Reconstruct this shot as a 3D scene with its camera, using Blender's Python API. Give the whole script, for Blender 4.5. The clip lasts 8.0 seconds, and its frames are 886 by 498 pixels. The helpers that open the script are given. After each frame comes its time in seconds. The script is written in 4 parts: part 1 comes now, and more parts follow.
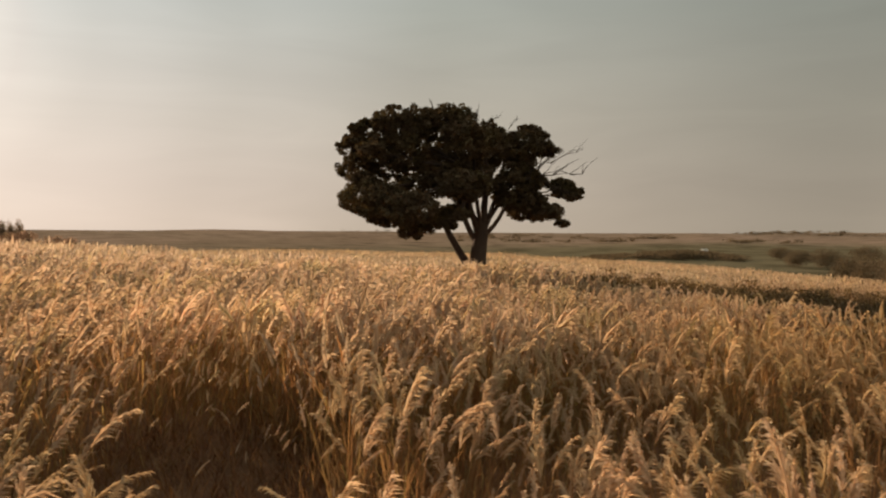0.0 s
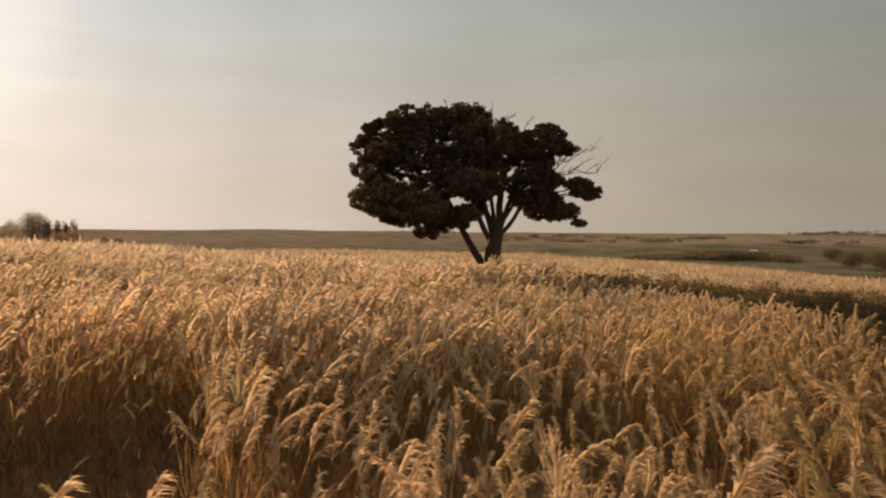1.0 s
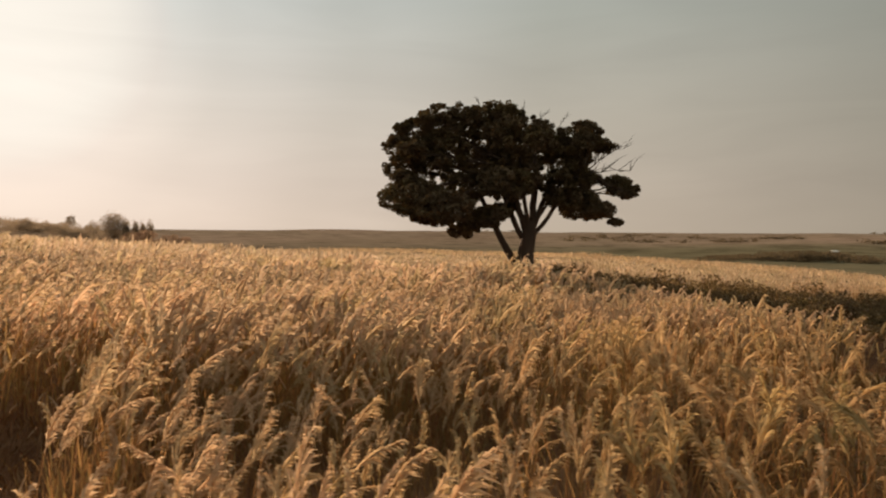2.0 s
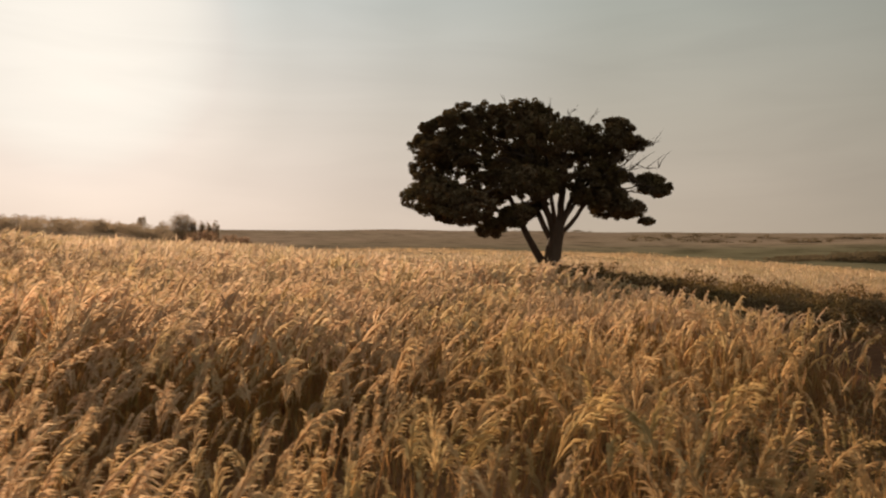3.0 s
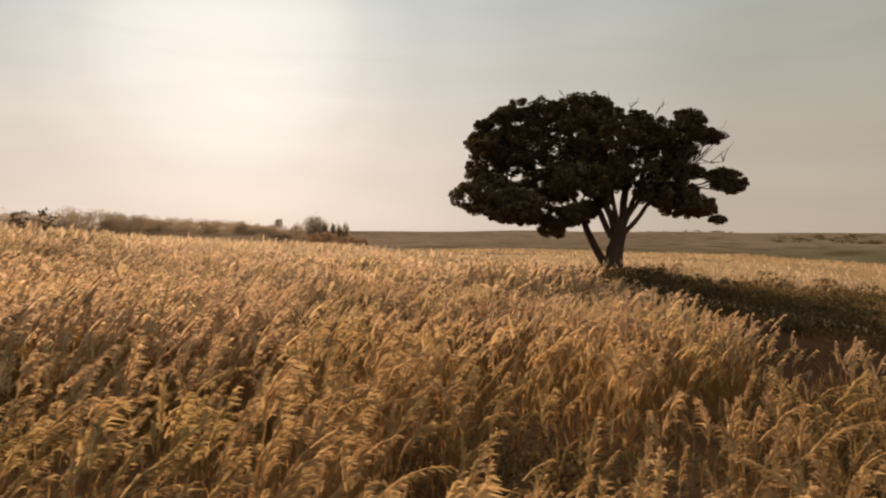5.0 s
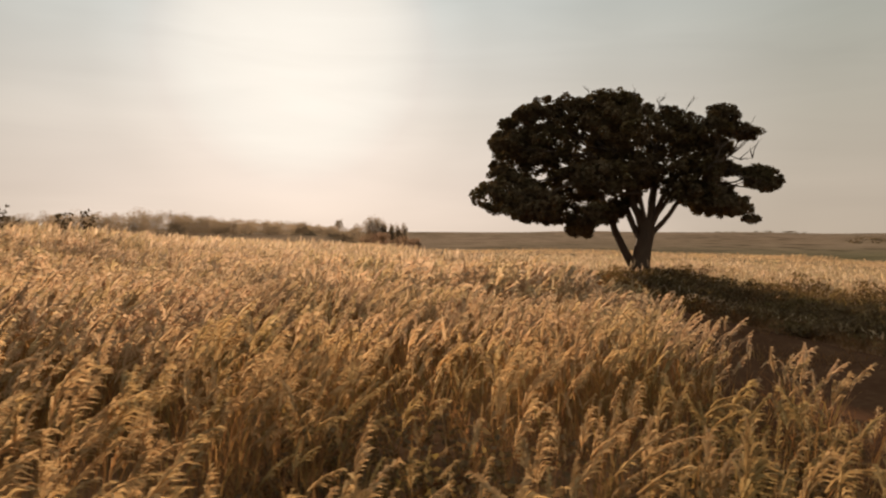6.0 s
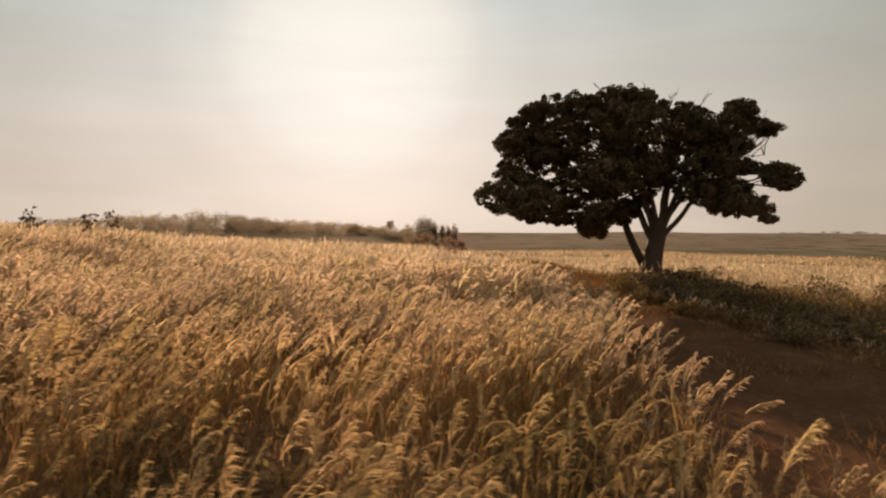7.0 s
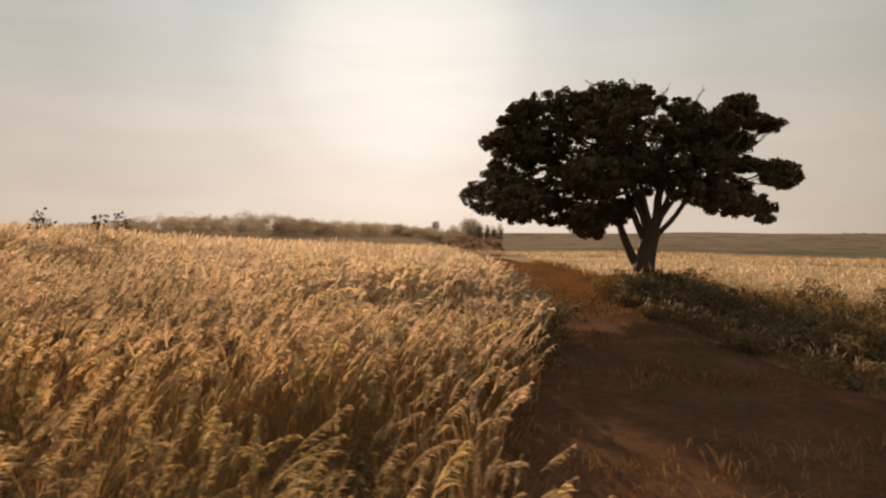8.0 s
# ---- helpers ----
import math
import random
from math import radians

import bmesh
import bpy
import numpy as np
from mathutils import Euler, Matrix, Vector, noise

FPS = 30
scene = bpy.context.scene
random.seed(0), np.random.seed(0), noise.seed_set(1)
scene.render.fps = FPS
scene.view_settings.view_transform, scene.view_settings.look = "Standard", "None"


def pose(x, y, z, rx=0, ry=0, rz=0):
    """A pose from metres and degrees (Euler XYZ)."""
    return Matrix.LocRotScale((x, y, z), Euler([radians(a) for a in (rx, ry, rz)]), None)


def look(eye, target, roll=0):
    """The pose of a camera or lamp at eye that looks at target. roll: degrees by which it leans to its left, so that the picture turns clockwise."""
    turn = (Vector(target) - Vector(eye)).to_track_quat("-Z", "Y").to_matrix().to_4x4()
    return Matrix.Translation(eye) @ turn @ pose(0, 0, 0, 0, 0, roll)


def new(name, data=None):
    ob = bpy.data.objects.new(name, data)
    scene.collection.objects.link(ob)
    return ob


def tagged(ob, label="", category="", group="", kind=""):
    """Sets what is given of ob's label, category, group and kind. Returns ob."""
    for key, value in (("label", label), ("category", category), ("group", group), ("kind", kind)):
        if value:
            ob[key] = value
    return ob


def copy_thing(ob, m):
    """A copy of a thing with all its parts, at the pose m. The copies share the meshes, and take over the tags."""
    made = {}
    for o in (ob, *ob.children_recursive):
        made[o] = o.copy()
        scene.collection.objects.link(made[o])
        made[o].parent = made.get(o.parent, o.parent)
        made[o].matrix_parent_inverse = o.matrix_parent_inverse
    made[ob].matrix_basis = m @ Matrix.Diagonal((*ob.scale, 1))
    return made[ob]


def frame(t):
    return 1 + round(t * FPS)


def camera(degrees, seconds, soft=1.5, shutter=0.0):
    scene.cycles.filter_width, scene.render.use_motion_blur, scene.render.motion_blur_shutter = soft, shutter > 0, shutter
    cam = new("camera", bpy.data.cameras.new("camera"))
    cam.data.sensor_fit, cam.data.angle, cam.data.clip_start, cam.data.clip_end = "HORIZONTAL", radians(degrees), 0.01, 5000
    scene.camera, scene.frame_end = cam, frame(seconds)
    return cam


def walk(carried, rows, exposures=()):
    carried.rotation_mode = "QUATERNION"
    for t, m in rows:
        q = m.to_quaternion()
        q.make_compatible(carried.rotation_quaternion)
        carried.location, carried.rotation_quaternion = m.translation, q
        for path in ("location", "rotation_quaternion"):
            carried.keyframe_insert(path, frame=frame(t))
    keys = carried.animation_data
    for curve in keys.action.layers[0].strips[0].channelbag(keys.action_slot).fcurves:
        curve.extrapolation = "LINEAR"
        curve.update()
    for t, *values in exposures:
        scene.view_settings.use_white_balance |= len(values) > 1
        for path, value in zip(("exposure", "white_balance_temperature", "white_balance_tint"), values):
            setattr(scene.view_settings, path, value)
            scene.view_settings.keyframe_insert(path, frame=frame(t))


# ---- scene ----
cam = camera(63.4, 8.0, soft=2.25, shutter=0.25)
PATH = [
    (0.0, 0.0, 0.0, 2.2, 0.0, -1.08, 0.0),
    (0.5, 0.56, 0.045, 2.2, 1.56, -1.08, -0.04),
    (1.0, 1.195, 0.115, 2.191, 3.55, -1.09, -0.08),
    (1.5, 1.848, 0.208, 2.179, 6.23, -1.1, -0.08),
    (3.0, 3.848, 0.725, 2.146, 13.74, -1.1, -0.05),
    (3.5, 4.506, 1.0, 2.15, 16.33, -1.11, -0.01),
    (4.0, 5.17, 1.298, 2.146, 18.94, -1.1, -0.01),
    (4.5, 5.82, 1.625, 2.122, 21.55, -1.06, -0.01),
    (6.0, 7.623, 2.813, 2.07, 29.06, -0.96, 0.02),
    (6.5, 8.25, 3.345, 2.068, 31.3, -0.93, 0.0),
    (7.0, 8.97, 3.982, 2.069, 33.44, -0.91, -0.04),
    (7.5, 9.758, 4.722, 2.073, 35.46, -0.89, -0.06),
    (8.0, 10.576, 5.523, 2.073, 37.48, -0.87, -0.06),
]
EXPOSURE, KELVIN, TINT = 0.55, 7000, 15
walk(cam, [(t, pose(x, y, z, 90 + pitch, roll, yaw)) for t, x, y, z, yaw, pitch, roll in PATH],
     [(0.0, EXPOSURE, KELVIN, TINT), (8.0, EXPOSURE, KELVIN, TINT)])

# ---- sky and sun ----
SUN_LEFT, SUN_UP = 40.7, 14.3          # degrees left of +y, degrees above the horizon
SUN_WAY = Vector((-math.sin(radians(SUN_LEFT)) * math.cos(radians(SUN_UP)),
                  math.cos(radians(SUN_LEFT)) * math.cos(radians(SUN_UP)), math.sin(radians(SUN_UP))))


def build_sky():
    world = bpy.data.worlds.new("hazy_evening_sky")
    world.use_nodes = True
    scene.world = world
    n, l = world.node_tree.nodes, world.node_tree.links
    n.clear()
    out = n.new("ShaderNodeOutputWorld")
    sky = n.new("ShaderNodeTexSky")
    sky.sky_type, sky.sun_disc = "NISHITA", False
    sky.sun_elevation, sky.sun_rotation = radians(SUN_UP), radians(-SUN_LEFT)
    sky.air_density, sky.dust_density, sky.ozone_density = 1.0, 2.0, 1.0
    pale = n.new("ShaderNodeHueSaturation")
    pale.inputs["Saturation"].default_value, pale.inputs["Value"].default_value = 0.45, 0.03
    l.new(sky.outputs[0], pale.inputs["Color"])
    back = n.new("ShaderNodeBackground")
    back.inputs["Strength"].default_value = 0.05
    l.new(pale.outputs[0], back.inputs["Color"])
    # thin veil of high haze that whitens the sky, brightest round the sun
    coord = n.new("ShaderNodeTexCoord")
    unit = n.new("ShaderNodeVectorMath"); unit.operation = "NORMALIZE"
    l.new(coord.outputs["Generated"], unit.inputs[0])
    dot = n.new("ShaderNodeVectorMath"); dot.operation = "DOT_PRODUCT"
    dot.inputs[1].default_value = SUN_WAY
    l.new(unit.outputs[0], dot.inputs[0])
    ramp = n.new("ShaderNodeValToRGB")
    ramp.color_ramp.interpolation = "EASE"
    el = ramp.color_ramp.elements
    el[0].position, el[0].color = 0.0, (0.39, 0.36, 0.31, 1)
    el[1].position, el[1].color = 1.0, (0.565, 0.565, 0.53, 1)
    for p, c in ((0.34, (0.197, 0.192, 0.167, 1)), (0.766, (0.303, 0.287, 0.254, 1)), (0.906, (0.385, 0.362, 0.334, 1)), (0.966, (0.445, 0.418, 0.393, 1)), (0.984, (0.49, 0.46, 0.435, 1)), (0.9925, (0.533, 0.532, 0.50, 1))):
        e = el.new(p); e.color = c
    l.new(dot.outputs["Value"], ramp.inputs[0])
    # soft streaks of cirrus
    stretch = n.new("ShaderNodeMapping"); stretch.inputs["Scale"].default_value = (2.0, 2.0, 13.0)
    l.new(unit.outputs[0], stretch.inputs[0])
    cloud = n.new("ShaderNodeTexNoise"); cloud.inputs["Scale"].default_value = 1.6
    cloud.inputs["Detail"].default_value = 5.0; cloud.inputs["Distortion"].default_value = 0.6
    l.new(stretch.outputs[0], cloud.inputs["Vector"])
    span = n.new("ShaderNodeMapRange")
    span.inputs["From Min"].default_value, span.inputs["From Max"].default_value = 0.35, 0.75
    span.inputs["To Min"].default_value, span.inputs["To Max"].default_value = 0.96, 1.045
    l.new(cloud.outputs[0], span.inputs["Value"])
    # dusty warmth along the horizon, cooler overhead
    part_z = n.new("ShaderNodeSeparateXYZ"); l.new(unit.outputs[0], part_z.inputs[0])
    high = n.new("ShaderNodeMapRange"); high.inputs["From Max"].default_value = 0.34
    l.new(part_z.outputs["Z"], high.inputs["Value"])
    tone = n.new("ShaderNodeValToRGB")
    te = tone.color_ramp.elements
    te[0].position, te[0].color = 0.0, (1.11, 1.035, 0.955, 1)
    te[1].position, te[1].color = 1.0, (0.765, 0.935, 0.99, 1)
    te.new(0.45).color = (0.985, 1.01, 0.98, 1)
    te.new(0.2).color = (1.05, 1.01, 0.96, 1)
    l.new(high.outputs[0], tone.inputs[0])
    blend = n.new("ShaderNodeMix"); blend.data_type, blend.blend_type = "RGBA", "MULTIPLY"
    glare = n.new("ShaderNodeMapRange"); glare.interpolation_type = "SMOOTHSTEP"      # the sun's own white drowns the tone
    glare.inputs["From Min"].default_value, glare.inputs["From Max"].default_value = 0.979, 0.995
    glare.inputs["To Min"].default_value, glare.inputs["To Max"].default_value = 1.0, 0.15
    l.new(dot.outputs["Value"], glare.inputs["Value"]); l.new(glare.outputs[0], blend.inputs[0])
    l.new(ramp.outputs[0], blend.inputs[6]); l.new(tone.outputs[0], blend.inputs[7])
    veil = n.new("ShaderNodeBackground")
    l.new(blend.outputs[2], veil.inputs["Color"]); l.new(span.outputs[0], veil.inputs["Strength"])
    mix = n.new("ShaderNodeAddShader")
    l.new(back.outputs[0], mix.inputs[0]); l.new(veil.outputs[0], mix.inputs[1])
    l.new(mix.outputs[0], out.inputs["Surface"])


build_sky()
sun_lamp = bpy.data.lights.new("sun", "SUN")
sun_lamp.energy, sun_lamp.angle, sun_lamp.color = 5.0, radians(1.0), (1.0, 0.765, 0.54)
sun = new("sun", sun_lamp)
sun.matrix_world = look(Vector((0, 0, 40)) + SUN_WAY * 60, (0, 0, 40))


# ---- materials ----
def node_material(name):
    m = bpy.data.materials.new(name)
    m.use_nodes = True
    m.node_tree.nodes.clear()
    n, l = m.node_tree.nodes, m.node_tree.links
    return m, n, l, n.new("ShaderNodeOutputMaterial")


def ramp_node(n, stops):
    r = n.new("ShaderNodeValToRGB")
    el = r.color_ramp.elements
    el[0].position, el[0].color = stops[0][0], (*stops[0][1], 1)
    el[1].position, el[1].color = stops[-1][0], (*stops[-1][1], 1)
    for p, c in stops[1:-1]:
        el.new(p).color = (*c, 1)
    return r


def noise_node(n, l, vec, scale, detail=4.0, rough=0.55):
    t = n.new("ShaderNodeTexNoise")
    t.inputs["Scale"].default_value, t.inputs["Detail"].default_value = scale, detail
    t.inputs["Roughness"].default_value = rough
    if vec is not None:
        l.new(vec, t.inputs["Vector"])
    return t


def mix_colour(n, l, a, b, fac, blend="MIX"):
    m = n.new("ShaderNodeMix")
    m.data_type, m.blend_type = "RGBA", blend
    for sock, v in ((m.inputs[0], fac), (m.inputs[6], a), (m.inputs[7], b)):
        if isinstance(v, (int, float)):
            sock.default_value = v
        elif isinstance(v, tuple):
            sock.default_value = (*v, 1)
        else:
            l.new(v, sock)
    return m.outputs[2]


def leafy(name, stops, through_colour, share, gloss=0.0, drift=0.25, drift_scale=0.35, tint_spots=()):
    """Thin plant tissue: scatters light back and lets some through; each blade differs a little."""
    m, n, l, out = node_material(name)
    geo = n.new("ShaderNodeNewGeometry")
    r = ramp_node(n, stops)
    l.new(geo.outputs["Random Per Island"], r.inputs[0])
    big = noise_node(n, l, geo.outputs["Position"], drift_scale, 3.0)
    fine = noise_node(n, l, geo.outputs["Position"], 60.0, 2.0)
    hue = n.new("ShaderNodeHueSaturation")
    v = n.new("ShaderNodeMapRange")
    v.inputs["From Min"].default_value, v.inputs["From Max"].default_value = 0.3, 0.7
    v.inputs["To Min"].default_value, v.inputs["To Max"].default_value = 1 - drift, 1 + drift
    l.new(big.outputs[0], v.inputs["Value"])
    l.new(v.outputs[0], hue.inputs["Value"])
    swing = n.new("ShaderNodeMapRange")
    swing.inputs["From Min"].default_value, swing.inputs["From Max"].default_value = 0.45, 0.68
    l.new(noise_node(n, l, geo.outputs["Position"], 0.8, 3.0).outputs[0], swing.inputs["Value"])
    olive = mix_colour(n, l, r.outputs[0], (0.90, 0.95, 0.78), 1.0, "MULTIPLY")
    tint = mix_colour(n, l, r.outputs[0], olive, swing.outputs[0])
    for centre, near, far, colour in tint_spots:      # tints at set places, yellower or paler; the far one paints haze
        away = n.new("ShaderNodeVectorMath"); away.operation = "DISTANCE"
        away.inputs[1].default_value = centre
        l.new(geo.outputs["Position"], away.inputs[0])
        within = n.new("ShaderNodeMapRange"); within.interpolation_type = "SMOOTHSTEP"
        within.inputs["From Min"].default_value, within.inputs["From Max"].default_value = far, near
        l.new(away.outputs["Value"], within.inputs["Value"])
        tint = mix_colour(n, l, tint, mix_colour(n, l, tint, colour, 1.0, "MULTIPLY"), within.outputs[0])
    l.new(tint, hue.inputs["Color"])
    col = mix_colour(n, l, hue.outputs[0], mix_colour(n, l, hue.outputs[0], (0.5, 0.45, 0.4), 1.0, "MULTIPLY"), fine.outputs[0])
    d = n.new("ShaderNodeBsdfDiffuse")
    l.new(col, d.inputs["Color"])
    t = n.new("ShaderNodeBsdfTranslucent")
    l.new(mix_colour(n, l, hue.outputs[0], through_colour, 1.0, "MULTIPLY"), t.inputs["Color"])
    mx = n.new("ShaderNodeMixShader"); mx.inputs[0].default_value = share
    l.new(d.outputs[0], mx.inputs[1]); l.new(t.outputs[0], mx.inputs[2])
    last = mx.outputs[0]
    if gloss:
        g = n.new("ShaderNodeBsdfGlossy"); g.inputs["Roughness"].default_value = 0.45
        g.inputs["Color"].default_value = (0.9, 0.9, 0.9, 1)
        m2 = n.new("ShaderNodeMixShader"); m2.inputs[0].default_value = gloss
        l.new(last, m2.inputs[1]); l.new(g.outputs[0], m2.inputs[2]); last = m2.outputs[0]
    l.new(last, out.inputs["Surface"])
    return m


def rough_solid(name, stops, scale, fine_scale, bump=0.3, bump_dist=0.02, rough=0.9, stretch=(1, 1, 1), shine=0.2):
    m, n, l, out = node_material(name)
    geo = n.new("ShaderNodeNewGeometry")
    mp = n.new("ShaderNodeMapping"); mp.inputs["Scale"].default_value = stretch
    l.new(geo.outputs["Position"], mp.inputs[0])
    a = noise_node(n, l, mp.outputs[0], scale, 4.0)
    b = noise_node(n, l, mp.outputs[0], fine_scale, 6.0, 0.65)
    add = n.new("ShaderNodeMath"); add.operation = "MULTIPLY_ADD"
    add.inputs[1].default_value, add.inputs[2].default_value = 0.5, 0.0
    l.new(a.outputs[0], add.inputs[0])
    add2 = n.new("ShaderNodeMath"); add2.operation = "MULTIPLY_ADD"; add2.inputs[1].default_value = 0.5
    l.new(b.outputs[0], add2.inputs[0]); l.new(add.outputs[0], add2.inputs[2])
    r = ramp_node(n, stops)
    l.new(add2.outputs[0], r.inputs[0])
    p = n.new("ShaderNodeBsdfPrincipled")
    p.inputs["Roughness"].default_value = rough
    p.inputs["Specular IOR Level"].default_value = shine
    l.new(r.outputs[0], p.inputs["Base Color"])
    bp = n.new("ShaderNodeBump"); bp.inputs["Strength"].default_value, bp.inputs["Distance"].default_value = bump, bump_dist
    l.new(b.outputs[0], bp.inputs["Height"]); l.new(bp.outputs[0], p.inputs["Normal"])
    l.new(p.outputs[0], out.inputs["Surface"])
    return m


# last tint: far plumes made paler and bluer, haze put into their colour
PLUME = leafy("dry_grass_plume", [(0.0, (0.53, 0.375, 0.25)), (0.5, (0.65, 0.485, 0.34)), (1.0, (0.745, 0.595, 0.445))], (1.0, 0.90, 0.76), 0.47, tint_spots=[((5.6, 6.2, 1.0), 2.0, 5.6, (0.90, 0.87, 0.735)), ((-0.4, 7.6, 1.0), 1.2, 3.8, (1.17, 1.19, 1.24)), ((-8.0, 34.0, 1.0), 12.0, 30.0, (1.12, 1.2, 1.36))])
STRAW = leafy("dry_grass_stem", [(0.0, (0.26, 0.145, 0.082)), (0.6, (0.36, 0.22, 0.125)), (1.0, (0.36, 0.26, 0.145))], (1.0, 0.88, 0.65), 0.45)
BLADE = leafy("grass_blade", [(0.0, (0.33, 0.17, 0.098)), (0.5, (0.45, 0.265, 0.15)), (0.85, (0.39, 0.275, 0.15)), (1.0, (0.28, 0.235, 0.12))], (1.0, 0.9, 0.6), 0.45)
WEED = leafy("weed_leaf", [(0.0, (0.15, 0.105, 0.072)), (0.6, (0.22, 0.155, 0.105)), (1.0, (0.33, 0.24, 0.155))], (1.0, 0.92, 0.55), 0.3)
TREE_LEAF = leafy("tree_leaf", [(0.0, (0.13, 0.098, 0.07)), (0.7, (0.165, 0.125, 0.085)), (1.0, (0.20, 0.152, 0.10))], (1.1, 1.0, 0.6), 0.12, 0.0)
# far foliage: haze is painted into this pale leaf colour
HAZED_LEAF = leafy("hazed_distant_leaf", [(0.0, (0.30, 0.242, 0.19)), (1.0, (0.34, 0.275, 0.218))], (1.0, 0.93, 0.86), 0.55, 0.0, 0.2, 0.03)
# valley trees: brown-green leaf, lightened a little in place of haze
HAZED_VALLEY_LEAF = leafy("hazed_valley_leaf", [(0.0, (0.15, 0.118, 0.085)), (1.0, (0.20, 0.155, 0.112))], (1.0, 0.95, 0.8), 0.35, 0.0, 0.2, 0.03)
# hedge leaf raised above its own dark tone, haze mixed into the colour
HAZED_HEDGE_LEAF = leafy("hazed_hedge_leaf", [(0.0, (0.27, 0.19, 0.145)), (1.0, (0.31, 0.22, 0.17))], (1.0, 0.9, 0.82), 0.55, 0.0, 0.2, 0.03)
LITTER = leafy("dry_litter", [(0.0, (0.20, 0.105, 0.063)), (0.6, (0.30, 0.165, 0.097)), (1.0, (0.37, 0.225, 0.135))], (1.0, 0.85, 0.5), 0.3)
BARK = rough_solid("bark", [(0.25, (0.045, 0.030, 0.022)), (0.75, (0.10, 0.068, 0.050))], 1.5, 14.0, 0.8, 0.03, 0.95, (1, 1, 0.25))
DEADWOOD = rough_solid("dead_wood", [(0.25, (0.06, 0.046, 0.036)), (0.75, (0.13, 0.105, 0.085))], 2.0, 20.0, 0.5, 0.01, 0.9, (1, 1, 0.3))
EARTH = rough_solid("reddish_earth", [(0.25, (0.062, 0.030, 0.018)), (0.5, (0.10, 0.05, 0.030)), (0.78, (0.17, 0.093, 0.055))], 0.7, 7.0, 0.6, 0.04, 1.0, shine=0.0)
ROOF = rough_solid("pale_sheet_roof", [(0.2, (0.62, 0.60, 0.56)), (0.8, (0.78, 0.76, 0.72))], 0.5, 4.0, 0.1, 0.01, 0.5)
WALL = rough_solid("limewashed_wall", [(0.2, (0.42, 0.37, 0.30)), (0.8, (0.55, 0.50, 0.42))], 0.5, 4.0, 0.2, 0.01, 0.9)
DARK = rough_solid("dark_opening", [(0.2, (0.03, 0.028, 0.025)), (0.8, (0.05, 0.045, 0.04))], 0.5, 4.0, 0.1, 0.01, 0.5)


def ground_material():
    m, n, l, out = node_material("field_ground")
    geo = n.new("ShaderNodeNewGeometry")
    pos = geo.outputs["Position"]
    # under the tall grass: dark soil with dry litter
    soil = ramp_node(n, [(0.3, (0.15, 0.078, 0.048)), (0.55, (0.25, 0.138, 0.081)), (0.75, (0.34, 0.21, 0.122))])
    l.new(noise_node(n, l, pos, 3.0, 8.0, 0.7).outputs[0], soil.inputs[0])
    # farther off: a patchwork of pasture, stubble and ploughed land, colours lifted to paint haze
    flat = n.new("ShaderNodeMapping"); flat.inputs["Scale"].default_value = (0.0042, 0.0022, 0.0)
    flat.inputs["Rotation"].default_value = (0, 0, 0.5)
    l.new(pos, flat.inputs[0])
    cell = n.new("ShaderNodeTexVoronoi"); cell.inputs["Scale"].default_value = 1.0
    l.new(flat.outputs[0], cell.inputs["Vector"])
    sep = n.new("ShaderNodeSeparateColor"); l.new(cell.outputs["Color"], sep.inputs[0])
    plots = ramp_node(n, [(0.0, (0.20, 0.148, 0.11)), (0.35, (0.24, 0.182, 0.138)), (0.6, (0.205, 0.156, 0.116)), (0.8, (0.26, 0.192, 0.148)), (1.0, (0.19, 0.148, 0.107))])
    l.new(sep.outputs[0], plots.inputs[0])
    scrub = noise_node(n, l, pos, 0.022, 7.0, 0.72)
    tone = ramp_node(n, [(0.36, (0.45, 0.44, 0.40)), (0.5, (0.95, 0.95, 0.95)), (0.66, (1.2, 1.18, 1.15))])
    l.new(scrub.outputs[0], tone.inputs[0])
    plots2 = mix_colour(n, l, plots.outputs[0], tone.outputs[0], 1.0, "MULTIPLY")
    away = n.new("ShaderNodeVectorMath"); away.operation = "DISTANCE"
    away.inputs[1].default_value = (6, 4, 0)
    l.new(pos, away.inputs[0])
    span = n.new("ShaderNodeMapRange"); span.interpolation_type = "SMOOTHSTEP"
    span.inputs["From Min"].default_value, span.inputs["From Max"].default_value = 75, 110
    l.new(away.outputs["Value"], span.inputs["Value"])
    litter = n.new("ShaderNodeMapRange"); litter.interpolation_type = "SMOOTHSTEP"
    litter.inputs["From Min"].default_value, litter.inputs["From Max"].default_value = 20, 38
    l.new(away.outputs["Value"], litter.inputs["Value"])
    dry = mix_colour(n, l, soil.outputs[0], (0.36, 0.25, 0.14), litter.outputs[0])
    plough = n.new("ShaderNodeVectorMath"); plough.operation = "DISTANCE"
    plough.inputs[1].default_value = (-150, 150, 0)
    l.new(pos, plough.inputs[0])
    red = n.new("ShaderNodeMapRange"); red.interpolation_type = "SMOOTHSTEP"
    red.inputs["From Min"].default_value, red.inputs["From Max"].default_value = 130, 90
    l.new(plough.outputs["Value"], red.inputs["Value"])
    plots2 = mix_colour(n, l, plots2, (0.27, 0.185, 0.13), red.outputs[0])
    meadow = n.new("ShaderNodeVectorMath"); meadow.operation = "DISTANCE"
    meadow.inputs[1].default_value = (230, 420, 0)
    l.new(pos, meadow.inputs[0])
    lush = n.new("ShaderNodeMapRange"); lush.interpolation_type = "SMOOTHSTEP"
    lush.inputs["From Min"].default_value, lush.inputs["From Max"].default_value = 520, 260
    l.new(meadow.outputs["Value"], lush.inputs["Value"])
